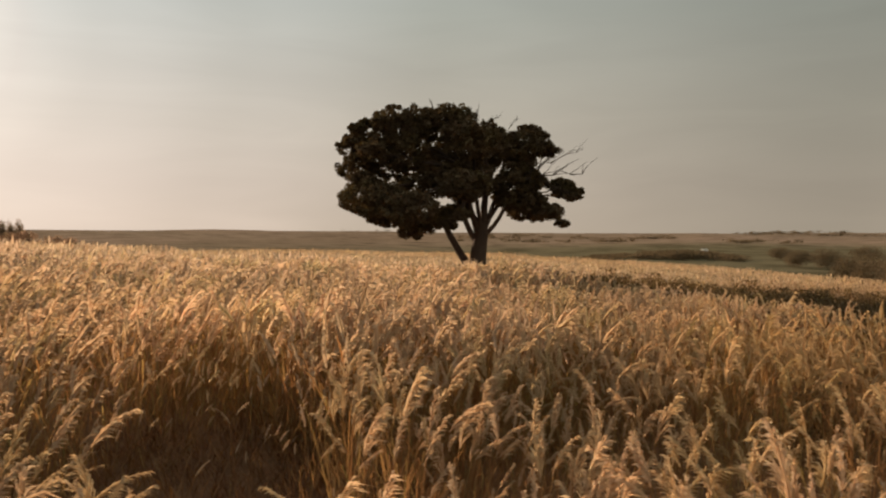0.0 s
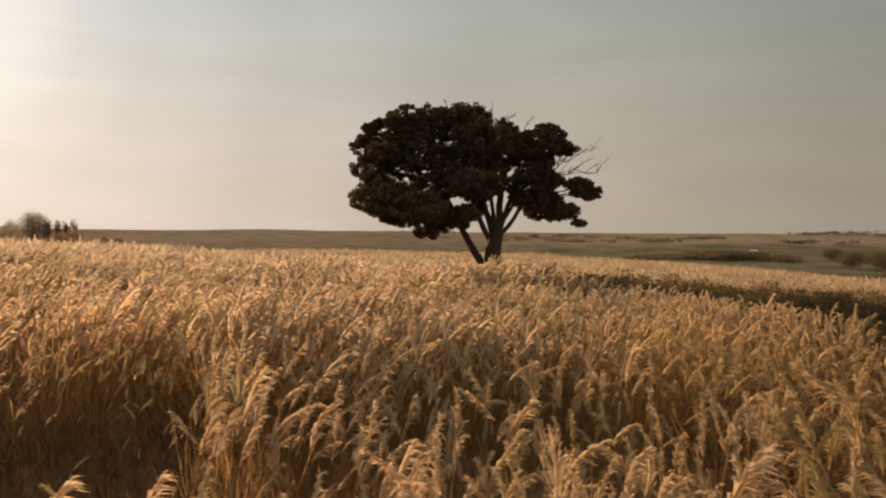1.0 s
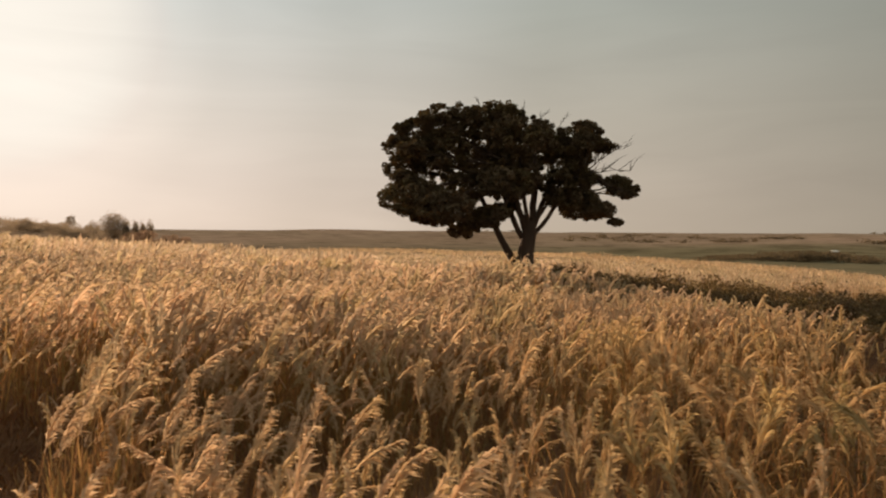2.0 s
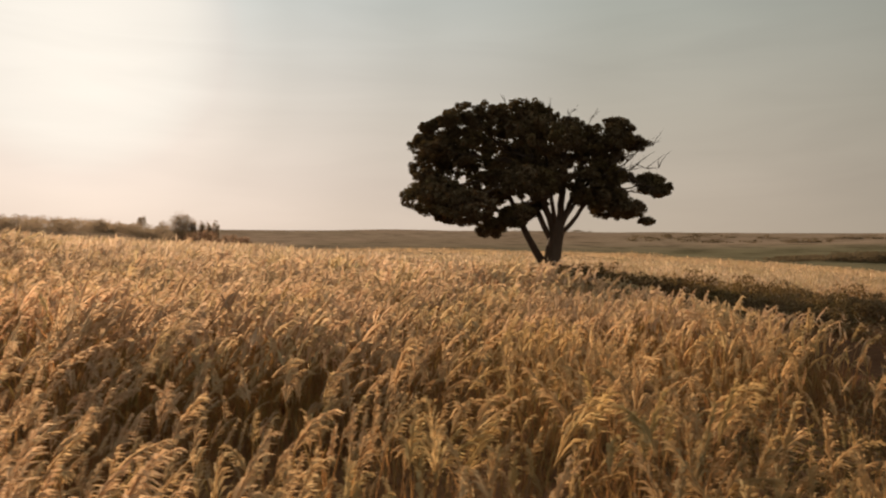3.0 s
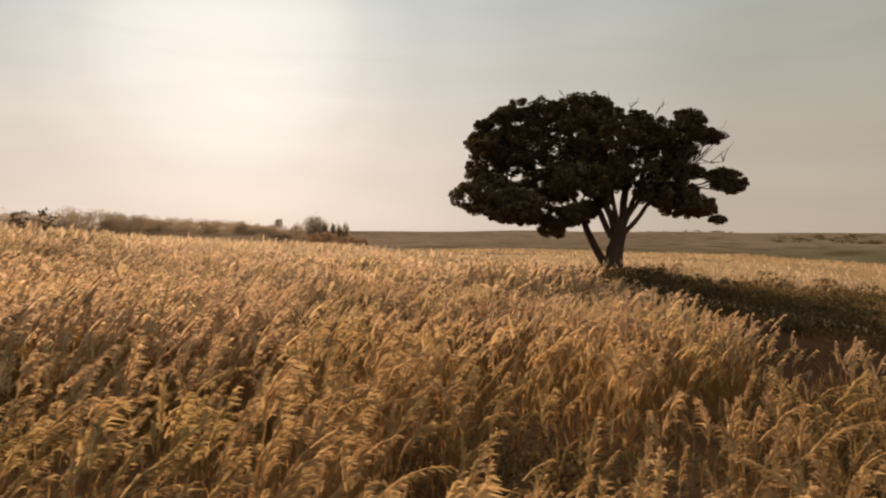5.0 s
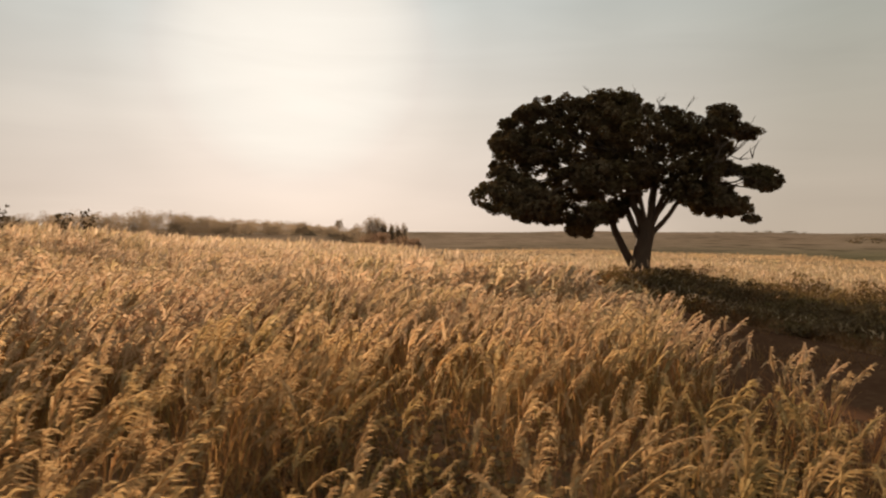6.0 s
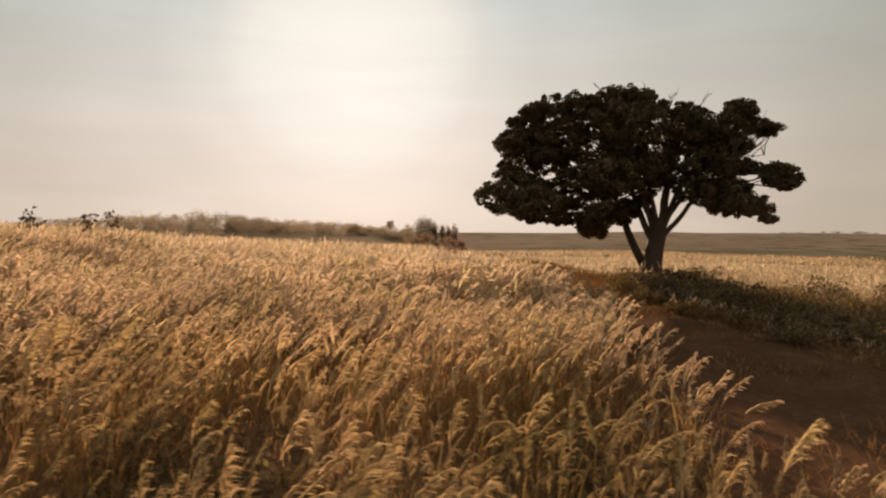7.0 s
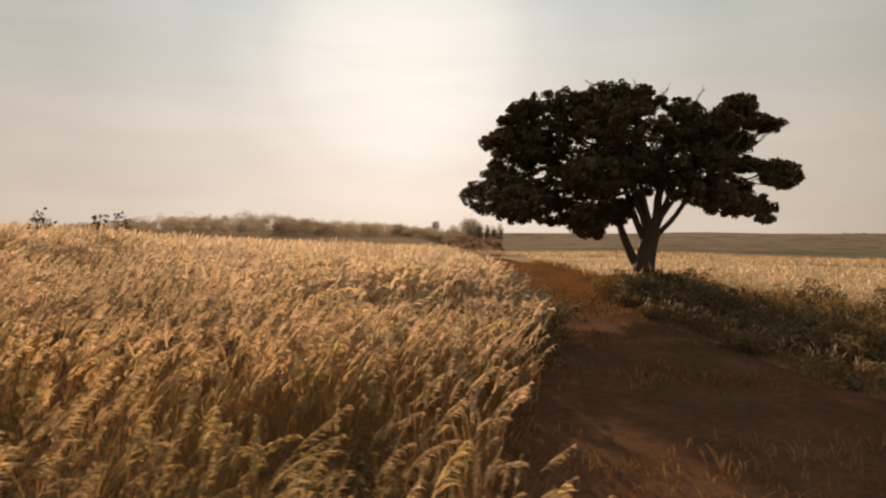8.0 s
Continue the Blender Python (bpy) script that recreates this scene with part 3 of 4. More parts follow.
def sapling(x, y, top, width, seed):
    """Thin stems with a loose scatter of rounded leaves."""
    rng, r2 = np.random.RandomState(seed), random.Random(seed)
    zb = float(land(x, y))
    tree = new("sapling")
    tree.location = (x, y, zb)
    tagged(tree, "thin sapling with sparse dark leaves above the grass", "tree", "saplings on the knoll")
    height = top - zb
    tubes, cen = [], []
    for k in range(5):
        a = 2 * math.pi * k / 5 + r2.uniform(-0.4, 0.4)
        reach = width * r2.uniform(0.25, 0.5)
        end = (math.cos(a) * reach, math.sin(a) * reach, height * r2.uniform(0.78, 1.0))
        p = bend((0, 0, -0.1), end, (0, 0, 0.1 * height), 8, seed + k, 0.03)
        tubes.append(tube(p, [0.022, 0.02, 0.017, 0.015, 0.013, 0.011, 0.009, 0.005], 5))
        for j in range(11):
            q = p[r2.choice((4, 5, 6, 7))]
            e = q + Vector((r2.uniform(-1, 1) * width * 0.3, r2.uniform(-1, 1) * width * 0.3, r2.uniform(-0.35, 0.3)))
            tubes.append(tube(bend(q, e, (0, 0, 0.03), 3, seed + 9 * j), [0.006, 0.005, 0.003], 4))
            cen.append(tuple(e))
    v, q = join_tubes(tubes)
    part("trunk", mesh_from_arrays("trunk", v, q, np.zeros((0, 3), int), [BARK], smooth=True), tree)
    v, q = leaf_cloud(np.array(cen), np.tile([0.06, 0.06, 0.05], (len(cen), 1)), len(cen) * 4, 0.075, rng, 1.5)
    part("crown", mesh_from_arrays("crown", v, q, np.zeros((0, 3), int), [TREE_LEAF]), tree)


for i, (x, y, h, w) in enumerate([(-21.6, 19.4, 3.15, 1.0), (-21.9, 22.0, 3.0, 0.75), (-21.2, 22.7, 3.02, 0.75)]):
    sapling(x, y, h, w, 40 + 60 * i)
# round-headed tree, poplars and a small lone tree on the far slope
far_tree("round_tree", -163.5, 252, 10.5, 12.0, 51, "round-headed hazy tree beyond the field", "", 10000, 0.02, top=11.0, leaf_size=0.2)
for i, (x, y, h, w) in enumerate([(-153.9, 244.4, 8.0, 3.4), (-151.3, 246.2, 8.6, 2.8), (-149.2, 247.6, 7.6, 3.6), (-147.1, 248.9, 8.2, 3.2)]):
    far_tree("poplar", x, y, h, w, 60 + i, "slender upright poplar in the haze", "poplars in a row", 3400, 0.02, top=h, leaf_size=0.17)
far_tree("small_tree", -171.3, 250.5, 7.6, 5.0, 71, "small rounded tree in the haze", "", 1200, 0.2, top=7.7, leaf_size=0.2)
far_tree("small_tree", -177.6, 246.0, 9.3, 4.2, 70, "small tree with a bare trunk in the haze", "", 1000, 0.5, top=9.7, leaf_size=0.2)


def hedge(x, y, length, top, seed):
    """A long overgrown hedge with a nearly level top."""
    rng = np.random.RandomState(seed)
    zb = float(land(x, y)) - 0.4
    n, height = int(length * 16), top - zb
    cen = np.stack([rng.uniform(-0.5, 0.5, n) * length, rng.normal(0, 1.0, n), height * rng.uniform(0.08, 0.92, n)], -1)
    cen[:, 2] *= 1 - 0.22 * np.abs(cen[:, 0] * 2 / length) ** 3
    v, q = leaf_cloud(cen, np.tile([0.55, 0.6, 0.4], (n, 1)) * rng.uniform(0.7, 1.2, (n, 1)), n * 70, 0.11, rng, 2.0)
    row = new("hedge_bush", mesh_from_arrays("hedge_bush", v, q, np.zeros((0, 3), int), [HAZED_HEDGE_LEAF]))
    row.location, row.rotation_euler = (x, y, zb), (0, 0, radians(24))
    tagged(row, "dark overgrown hedge at the field's far edge", "bush", "dark hedges")


hedge(-60.2, 102.1, 5.4, 3.1, 75)
hedge(-56.0, 104.0, 5.6, 2.45, 76)


def woodland():
    """The long wood on the far slope: nobody could count its trees."""
    rng = np.random.RandomState(9)
    Vs, Qs, o = [], [], 0
    for k in range(420):
        left = rng.uniform(35, 68)
        away = rng.uniform(262, 345)
        x, y = at_bearing(left, away)
        z = float(land(x, y))
        top = np.interp(left, [35, 38, 41, 45.7, 48, 51, 54, 57, 59, 61, 64, 68], [4.6, 6.2, 7.6, 9.0, 10.3, 11.6, 11.0, 11.0, 9.6, 7.8, 6.4, 5.0]) - z
        h = max(1.5, (top + 0.5) * rng.uniform(0.72, 1.05))
        w = rng.uniform(3.5, 8.0)
        cen = np.array([(x + rng.normal() * w * 0.3, y + rng.normal() * w * 0.3, z + h * u) for u in rng.uniform(0.12, 0.9, 7)])
        spread = np.tile([w * 0.3, w * 0.3, h * 0.16], (7, 1))
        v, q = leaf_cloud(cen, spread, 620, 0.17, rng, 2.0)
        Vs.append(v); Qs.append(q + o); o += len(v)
    ob = new("woodland", mesh_from_arrays("woodland", np.concatenate(Vs), np.concatenate(Qs), np.zeros((0, 3), int), [HAZED_LEAF]))
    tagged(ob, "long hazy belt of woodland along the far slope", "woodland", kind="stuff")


woodland()
# trees in the valley
for i, (left, away, h, w) in enumerate([(-26.4, 330, 8, 13), (-28.2, 320, 9, 14), (-29.6, 205, 9, 10), (-31.2, 195, 10, 12), (-33.0, 185, 11, 13), (-34.8, 190, 10, 12), (-30.6, 420, 9, 18), (-25.2, 430, 7, 14)]):
    far_tree("valley_tree", *at_bearing(left, away, 0, 0), h, w, 80 + i, "dark rounded tree in the green valley", "trees in the valley", 5000, 0.05, leaf=HAZED_VALLEY_LEAF, leaf_size=0.22)


def tree_lines():
    """Copses and hedgerows scattered over the far slopes."""
    rng = np.random.RandomState(15)
    Vs, Qs, o = [], [], 0

    def clump(x, y, h, w, count, size):
        nonlocal o
        z = float(land(x, y))
        cen = np.array([(x + rng.normal() * w * 0.3, y + rng.normal() * w * 0.3, z + h * u) for u in rng.uniform(0.1, 0.85, 5)])
        v, q = leaf_cloud(cen, np.tile([w * 0.35, w * 0.35, h * 0.2], (5, 1)), count, size, rng, 0.9)
        Vs.append(v); Qs.append(q + o); o += len(v)

    # the dark copse round the farm
    for k in range(130):
        left = rng.uniform(-22.5, -11.5)
        clump(*at_bearing(left, rng.uniform(385, 450), 0, 0), rng.uniform(3.5, 5.5) * max(0.3, 1 - abs((left + 18.0) / 6.5) ** 1.5), rng.uniform(6, 11), 190, 0.42)
    # hedgerows and little woods farther off
    for k in range(15):
        left, away = rng.uniform(-42, 8), rng.uniform(650, 2250)
        x0, y0 = at_bearing(left, away, 0, 0)
        a, size = rng.uniform(-0.5, 0.5), rng.uniform(40, 260)
        for i in range(int(size / 11)):
            u = rng.uniform(-0.5, 0.5) * size
            clump(x0 + math.cos(a) * u + rng.normal() * 6, y0 + math.sin(a) * u + rng.normal() * 6, rng.uniform(3, 7), rng.uniform(10, 20), 50, 1.3)
    ob = new("distant_trees", mesh_from_arrays("distant_trees", np.concatenate(Vs), np.concatenate(Qs), np.zeros((0, 3), int), [HAZED_VALLEY_LEAF]))
    tagged(ob, "dark copses and hedgerows scattered over hazy far slopes", "trees", kind="stuff")


tree_lines()


def farmhouse():
    x, y = at_bearing(-20.0, 600, 0, 0)
    z = float(land(x, y))
    house = new("farmhouse")
    house.location, house.rotation_euler, house.scale = (x, y, z - 0.2), (0, 0, 0.5), (0.55, 0.55, 0.6)
    tagged(house, "small low farmhouse with a pale roof among dark trees", "house")

    def box(name, a, b, mat, parent, label=""):
        bm = bmesh.new()
        bmesh.ops.create_cube(bm, size=1)
        for v in bm.verts:
            v.co = Vector([a[k] + (b[k] - a[k]) * (v.co[k] + 0.5) for k in range(3)])
        me = bpy.data.meshes.new(name); bm.to_mesh(me); bm.free(); me.materials.append(mat)
        return part(name, me, parent, label)

    box("wall", (-5, -3, -3), (5, 3, 2.8), WALL, house, "limewashed wall")
    V = np.array([(-5.6, -3.7, 2.6), (5.6, -3.7, 2.6), (5.6, 0, 4.6), (-5.6, 0, 4.6), (-5.6, 3.7, 2.6), (5.6, 3.7, 2.6), (-5.6, -3.7, 2.8), (5.6, -3.7, 2.8), (5.6, 0, 4.8), (-5.6, 0, 4.8), (-5.6, 3.7, 2.8), (5.6, 3.7, 2.8)])
    Q = np.array([(0, 3, 2, 1), (3, 4, 5, 2), (6, 7, 8, 9), (9, 8, 11, 10), (0, 1, 7, 6), (4, 10, 11, 5)])
    part("roof", mesh_from_arrays("roof", V, Q, np.array([(0, 6, 9), (0, 9, 3), (3, 9, 10), (3, 10, 4), (1, 2, 8), (1, 8, 7), (2, 5, 11), (2, 11, 8)]), [ROOF]), house, "pale sheet-metal roof")
    for k in (-3.2, 0.0, 3.2):
        box("window" if k else "door", (k - 0.5, -3.06, 0.9 if k else 0.0), (k + 0.5, -2.98, 2.0), DARK, house)


farmhouse()


# ---- tall grass ----
WIND = 68.0                                # degrees from +x towards which the plumes nod


def ribbon(points, widths, flat):
    """A strip along points, flat gives the way across."""
    P, W, F = np.array(points), np.array(widths)[:, None], np.array(flat)
    V = np.empty((len(P) * 2, 3)); V[0::2] = P - F * W / 2; V[1::2] = P + F * W / 2
    Q = [(2 * i, 2 * i + 1, 2 * i + 3, 2 * i + 2) for i in range(len(P) - 1)]
    return V, Q


def grass_plant(rng, detail, height=1.12, flowering=True):
    """A stem with a nodding feathery plume and a few leaf blades; +x is down wind. Returns verts, quads, material of each quad."""
    V, Q, M = [], [], []

    def add(v, q, m):
        o = sum(len(a) for a in V)
        V.append(np.asarray(v, float)); Q.extend([tuple(i + o for i in f) for f in q]); M.extend([m] * len(q))

    plume = rng.uniform(0.2, 0.34)
    nod = rng.uniform(0.1, 0.85)
    slant = rng.uniform(0.03, 0.25) if rng.uniform() < 0.4 else rng.uniform(0.3, 0.8)
    full = rng.uniform(0.6, 1.2)
    lean = rng.uniform(0.02, 0.16)
    top = height - plume * 0.75

    def axis(t):                           # t: 0 foot, 1 plume base, 2 tip
        if t <= 1:
            return np.array([lean * t * t, 0.02 * math.sin(3 * t), top * t])
        u = t - 1
        s = plume * u
        a = nod * u
        return np.array([lean + s * math.sin(slant + a * 0.7), 0.02 * math.sin(3), top + s * math.cos(slant * 0.8 + a * 0.7)])

    blades = {0: 4, 1: 3, 2: 1, 3: 0}[detail] if flowering else 7
    steps = {0: 5, 1: 3, 2: 2, 3: 2}[detail] if flowering else 0
    ts = np.linspace(0.0 if detail < 2 else 0.35, 1.15, steps)
    pts = [axis(t) for t in ts]
    w = {0: 0.0055, 1: 0.008, 2: 0.012, 3: 0.02}[detail]
    if not steps:
        pass
    elif detail == 0:
        for fl in ((0.5, 0.86, 0), (0.5, -0.86, 0)):
            add(*ribbon(pts, np.linspace(w * 1.2, w * 0.7, steps), fl), 1)
    elif detail < 3:
        add(*ribbon(pts, np.linspace(w * 1.2, w * 0.7, steps), (0.3, 0.95, 0)), 1)
    # body of the plume
    n = {0: 5, 1: 4, 2: 3, 3: 3}[detail]
    ts = np.linspace(1.0, 1.98, n)
    prof = np.interp(ts, [1.0, 1.25, 1.6, 1.98], [0.35, 1.0, 0.75, 0.12])
    pw = {0: 0.020, 1: 0.044, 2: 0.060, 3: 0.075}[detail]
    for fl in (() if not steps else ((0.0, 1.0, 0.0), (0.8, 0.3, -0.5)) if detail < 3 else ((0.3, 0.95, 0.0),)):
        add(*ribbon([axis(t) for t in ts], prof * pw * full, fl), 0)
    # feathery side sprays, swept down wind and drooping at their ends
    for k in range({0: 52, 1: 15, 2: 5, 3: 0}[detail] if steps else 0):
        t = 1.02 + 0.94 * (k + rng.uniform(0, 1)) / {0: 52, 1: 15, 2: 5}[detail]
        p = axis(t)
        tangent = axis(t + 0.08) - p
        tangent /= np.linalg.norm(tangent)
        a = rng.uniform(0, 2 * math.pi)
        out = np.array([0.6 + 0.7 * math.cos(a), 0.8 * math.sin(a), -0.1])
        size = plume * rng.uniform(0.26, 0.46) * (1.2 - 0.6 * (t - 1)) * {0: 1.0, 1: 1.1, 2: 1.25}[detail] * full
        d = tangent * 0.9 + out * 0.6
        d /= np.linalg.norm(d)
        across = np.cross(d, rng.normal(size=3)); across /= np.linalg.norm(across)
        wd = {0: 0.0105, 1: 0.02, 2: 0.036}[detail]
        mid = p + d * size * 0.6 + np.array([0, 0, 0.05]) * size
        e = p + d * size + np.array([0.22, 0, -0.32]) * size
        add([p, mid - across * wd / 2, e, mid + across * wd / 2], [(0, 1, 2, 3)], 0)
    # leaf blades
    for k in range(blades):
        a = rng.uniform(0, 2 * math.pi)
        z0 = rng.uniform(0.02, 0.45) * height
        size = height * rng.uniform(0.35, 0.62)
        way = np.array([math.cos(a) + 0.35, math.sin(a), 0])
        way /= np.linalg.norm(way)
        rise = rng.uniform(0.9, 1.6) if flowering else rng.uniform(1.2, 2.0)
        seg = {0: 4, 1: 3, 2: 2, 3: 2}[detail]
        pts = []
        for i in range(seg):
            u = i / (seg - 1)
            pts.append(np.array([lean * (z0 / height) ** 2, 0, z0]) + way * size * 0.42 * u + np.array([0, 0, 1]) * size * (rise * u - 0.75 * u * u))
        side = np.array([-way[1], way[0], 0.25])
        wb = {0: 0.0085 if flowering else 0.0065, 1: 0.014, 2: 0.022, 3: 0.032}[detail]
        add(*ribbon(pts, np.interp(np.linspace(0, 1, seg), [0, 0.4, 1], [0.8, 1.0, 0.18]) * wb, side), 2)
    return np.concatenate(V), np.array(Q), np.array(M)


def spread_plants(name, label, places, heights, splay, detail, seed, kinds=12, turn=42.0, flowering=True):
    """Sets a plant at every place; one mesh."""
    rng = np.random.RandomState(seed)
    pick = rng.randint(0, kinds, len(places))
    Vs, Qs, Ms, o = [], [], [], 0
    for k in range(kinds):
        v, q, m = grass_plant(rng, detail, flowering=flowering)
        P, H = places[pick == k], heights[pick == k]
        n = len(P)
        if not n:
            continue
        a = np.radians(WIND + rng.normal(0, turn, n))[:, None]
        s = H[:, None] * (1.12 - 0.5 * rng.uniform(0, 1, (n, 1)) ** 1.4)
        tilt = rng.normal(0, 0.10, (n, 1)); tip = rng.normal(0, 0.08, (n, 1))
        x, y, z = v[None, :, 0] * s, v[None, :, 1] * s, v[None, :, 2] * s
        x = x + tilt * z; y = y + tip * z
        out = splay[pick == k]
        X = P[:, :1] + out[:, :1] * z + x * np.cos(a) - y * np.sin(a)
        Y = P[:, 1:2] + out[:, 1:] * z + x * np.sin(a) + y * np.cos(a)
        Z = land(P[:, 0], P[:, 1])[:, None] + z - 0.03
        Vs.append(np.stack([X, Y, Z], -1).reshape(-1, 3))
        Qs.append((q[None] + (np.arange(n) * len(v))[:, None, None]).reshape(-1, 4) + o)
        Ms.append(np.tile(m, n)); o += n * len(v)
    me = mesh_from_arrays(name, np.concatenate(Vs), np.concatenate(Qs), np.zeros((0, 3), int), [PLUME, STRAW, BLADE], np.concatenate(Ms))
    return tagged(new(name, me), label, "grass", kind="stuff")


def strip_distance(x, y):
    """Distance from the near edge of the field, a straight strip."""
    ax, ay, bx, by = 0.0, 0.0, 10.6, 5.5
    t = np.clip(((x - ax) * (bx - ax) + (y - ay) * (by - ay)) / ((bx - ax) ** 2 + (by - ay) ** 2), 0, 1)
    return np.hypot(x - ax - t * (bx - ax), y - ay - t * (by - ay))


def scatter(lo, hi, density, seed, wedge=True):
    """Jittered places whose distance from the near edge lies between lo and hi."""
    rng = np.random.RandomState(seed)
    step = 1 / math.sqrt(density)
    gx, gy = np.meshgrid(np.arange(-hi - 2, 13 + hi, step), np.arange(-min(hi, 3.0), 8 + hi, step))
    x = (gx + rng.uniform(-0.5, 0.5, gx.shape) * step * 1.3).ravel()
    y = (gy + rng.uniform(-0.5, 0.5, gx.shape) * step * 1.3).ravel()
    d = strip_distance(x, y)
    keep = (d >= lo) & (d < hi) & (y > 0.52 * x - 2.5)
    if wedge:                              # only the side of the field that lies ahead
        keep &= (np.degrees(np.arctan2(-(x - 10.6), y - 4.0 + 3)) < 84) & (np.degrees(np.arctan2(x, y + 3.0)) < 40)
    return x[keep], y[keep], rng


def weed_band(x, y):
    """1 inside the dark weedy verge between the track and the tree, 0 well outside it."""
    side = (x - 3.6) * 0.66 + (y - 22.2) * 0.75     # across the track
    run = (x - 3.6) * 0.75 - (y - 22.2) * 0.66      # along it
    far = 2.4 + 5.0 * smooth_step(-4.0, 4.5, run)
    return smooth_step(-1.6, -0.4, side) * (1 - smooth_step(far, far + 1.5, side)) * smooth_step(-6.0, -4.0, run)


def weed_patch(x, y):
    """1 in the middle of a weedy patch of the open field."""
    return np.exp(-(((x + 9.5) * 0.88 - (y - 14.5) * 0.47) / 4.2) ** 2 - (((x + 9.5) * 0.47 + (y - 14.5) * 0.88) / 2.6) ** 2)


def tussock(x, y, size=0.42):
    """The middle of the tussock that a place belongs to: one for each cell, set at random in it."""
    i, j = np.floor(x / size), np.floor(y / size)
    u = np.mod(np.sin(i * 127.1 + j * 311.7) * 43758.5453, 1.0)
    v = np.mod(np.sin(i * 269.5 + j * 183.3) * 28001.8384, 1.0)
    return (i + 0.2 + 0.6 * u) * size, (j + 0.2 + 0.6 * v) * size, np.mod(u * 7.3 + v * 3.1, 1.0)


WEEDY_GAPS = [(5.4, 6.3, 0.75), (4.6, 7.4, 0.6), (6.9, 8.8, 0.6), (7.4, 6.9, 0.5)]   # x, y, radius


def field_places(lo, hi, density, seed, wedge=True, thinning=0.85):
    x, y, rng = scatter(lo, hi, density, seed, wedge)
    inside = track_depth(x, y)
    thick = 0.80 + 0.35 * waves(x, y, 1.6, 21) + 0.15 * waves(x, y, 4.5, 22)
    along, aside = (x + 1.75) * -0.36 + (y - 5.1) * 0.93, (x + 1.75) * 0.93 + (y - 5.1) * 0.36
    bare = np.minimum(np.hypot(aside / 0.78, along / 2.3), np.hypot((x - 0.15) / 0.35, (y - 3.3) / 0.5))
    bare = bare + 0.22 * waves(x, y, 2.6, 29)
    thick = np.where(bare < 1.2, thick * (0.06 + 0.94 * smooth_step(0.75, 1.2, bare)), thick)
    trunk = np.hypot(x - TREE_AT[0], y - TREE_AT[1])
    verge = weed_band(x, y)
    thick = thick * (1 - 0.5 * verge)
    # a thick, fluffy stand before the bend of the track
    thick = thick * (0.78 + 0.5 * np.exp(-((x + 3.5) / 5.0) ** 2 - ((y - 21.0) / 7.0) ** 2))
    thick = thick * (1 - 0.15 * smooth_step(4.5, 7.5, x) * (1 - smooth_step(9, 13, y)))
    thick = thick * (1 - 0.6 * weed_patch(x, y))
    thick = thick * (1 - 0.45 * np.exp(-((x - 7.0) / 5.0) ** 2 - ((y - 28.5) / 3.5) ** 2))
    # gaps where the plumes stand thin, more of them towards the track's mouth
    mouth = 1.6 * np.exp(-((x - 6.2) / 2.4) ** 2 - ((y - 8.6) / 1.6) ** 2) - 1.0 * (1 - smooth_step(2.5, 4.5, x)) - 1.6 * np.exp(-((x - 8.4) / 0.9) ** 2 - ((y - 8.1) / 0.9) ** 2)
    gap = smooth_step(0.45, 1.05, waves(x, y, 2.1, 33) + 0.5 * waves(x, y, 5.2, 34) + 0.5 * mouth - 0.15) * (1 - smooth_step(5.0, 8.5, strip_distance(x, y)))
    poor = 0.3 * np.exp(-((x - 6.4) / 2.4) ** 2 - ((y - 8.0) / 1.8) ** 2)
    for cx, cy, size in WEEDY_GAPS:
        poor = np.maximum(poor, 1.6 * np.exp(-((x - cx) ** 2 + (y - cy) ** 2) / size ** 2))
    poor = np.clip(poor, 0, 1) * (1 - np.exp(-((x - 8.4) / 1.0) ** 2 - ((y - 7.8) / 0.9) ** 2))
    thick = thick * (1 - 0.34 * np.exp(-((x - 4.2) / 2.0) ** 2 - ((y - 9.2) / 1.7) ** 2))
    thick = thick * (1 - thinning * gap) * (1 - 0.75 * poor) * (1 - 0.25 * np.exp(-((x - 3.0) / 1.6) ** 2 - ((y - 3.0) / 1.2) ** 2)) * (1 - 0.3 * np.exp(-((x - 1.2) / 1.3) ** 2 - ((y - 4.5) / 0.8) ** 2))
    keep = (inside + 0.12 * waves(x, y, 2.2, 23) < 0.0) & (rng.uniform(0, 1, len(x)) < thick) & (trunk > 0.42)
    # shorter growth beyond the track and round the tree
    height = 1.0 + 0.08 * waves(x, y, 0.5, 24) + 0.09 * waves(x, y, 1.4, 25)
    beyond = smooth_step(-1.0, 3.0, (x - 3.2) * 0.72 + (y - 21.0) * 0.70 - 1.2)
    height = height * (1 - (0.42 - 0.16 * np.exp(-(trunk / 2.5) ** 2)) * beyond)
    height = height * (0.42 + 0.58 * smooth_step(0.75, 1.3, bare)) * (1 - 0.3 * gap) * (1 - 0.3 * poor) * (1 - 0.14 * np.exp(-((x - 1.2) / 1.3) ** 2 - ((y - 4.5) / 0.8) ** 2))
    height = height * (0.5 + 0.5 * smooth_step(0.3, 1.3, np.hypot(x - 3.2, y - 18.5)))
    height = height * (1 - 0.10 * smooth_step(-0.4, -0.05, inside) * (1 - beyond))
    height = height * (1 - 0.25 * verge) * (1 + 0.07 * np.exp(-((x + 0.4) / 2.2) ** 2 - ((y - 7.4) / 1.6) ** 2))
    rim = smooth_step(-2.6, -0.1, inside) * beyond * (1 - smooth_step(23, 28, y))
    height = height * (1 - 0.6 * rim)
    x, y, height = x[keep], y[keep], height[keep]
    cx, cy, luck = tussock(x, y)
    splay = np.stack([x - cx, y - cy], -1) * 0.75   # stems lean out of their tussock
    x, y = x + (cx - x) * 0.45, y + (cy - y) * 0.45
    height = height * (0.9 + 0.2 * luck)
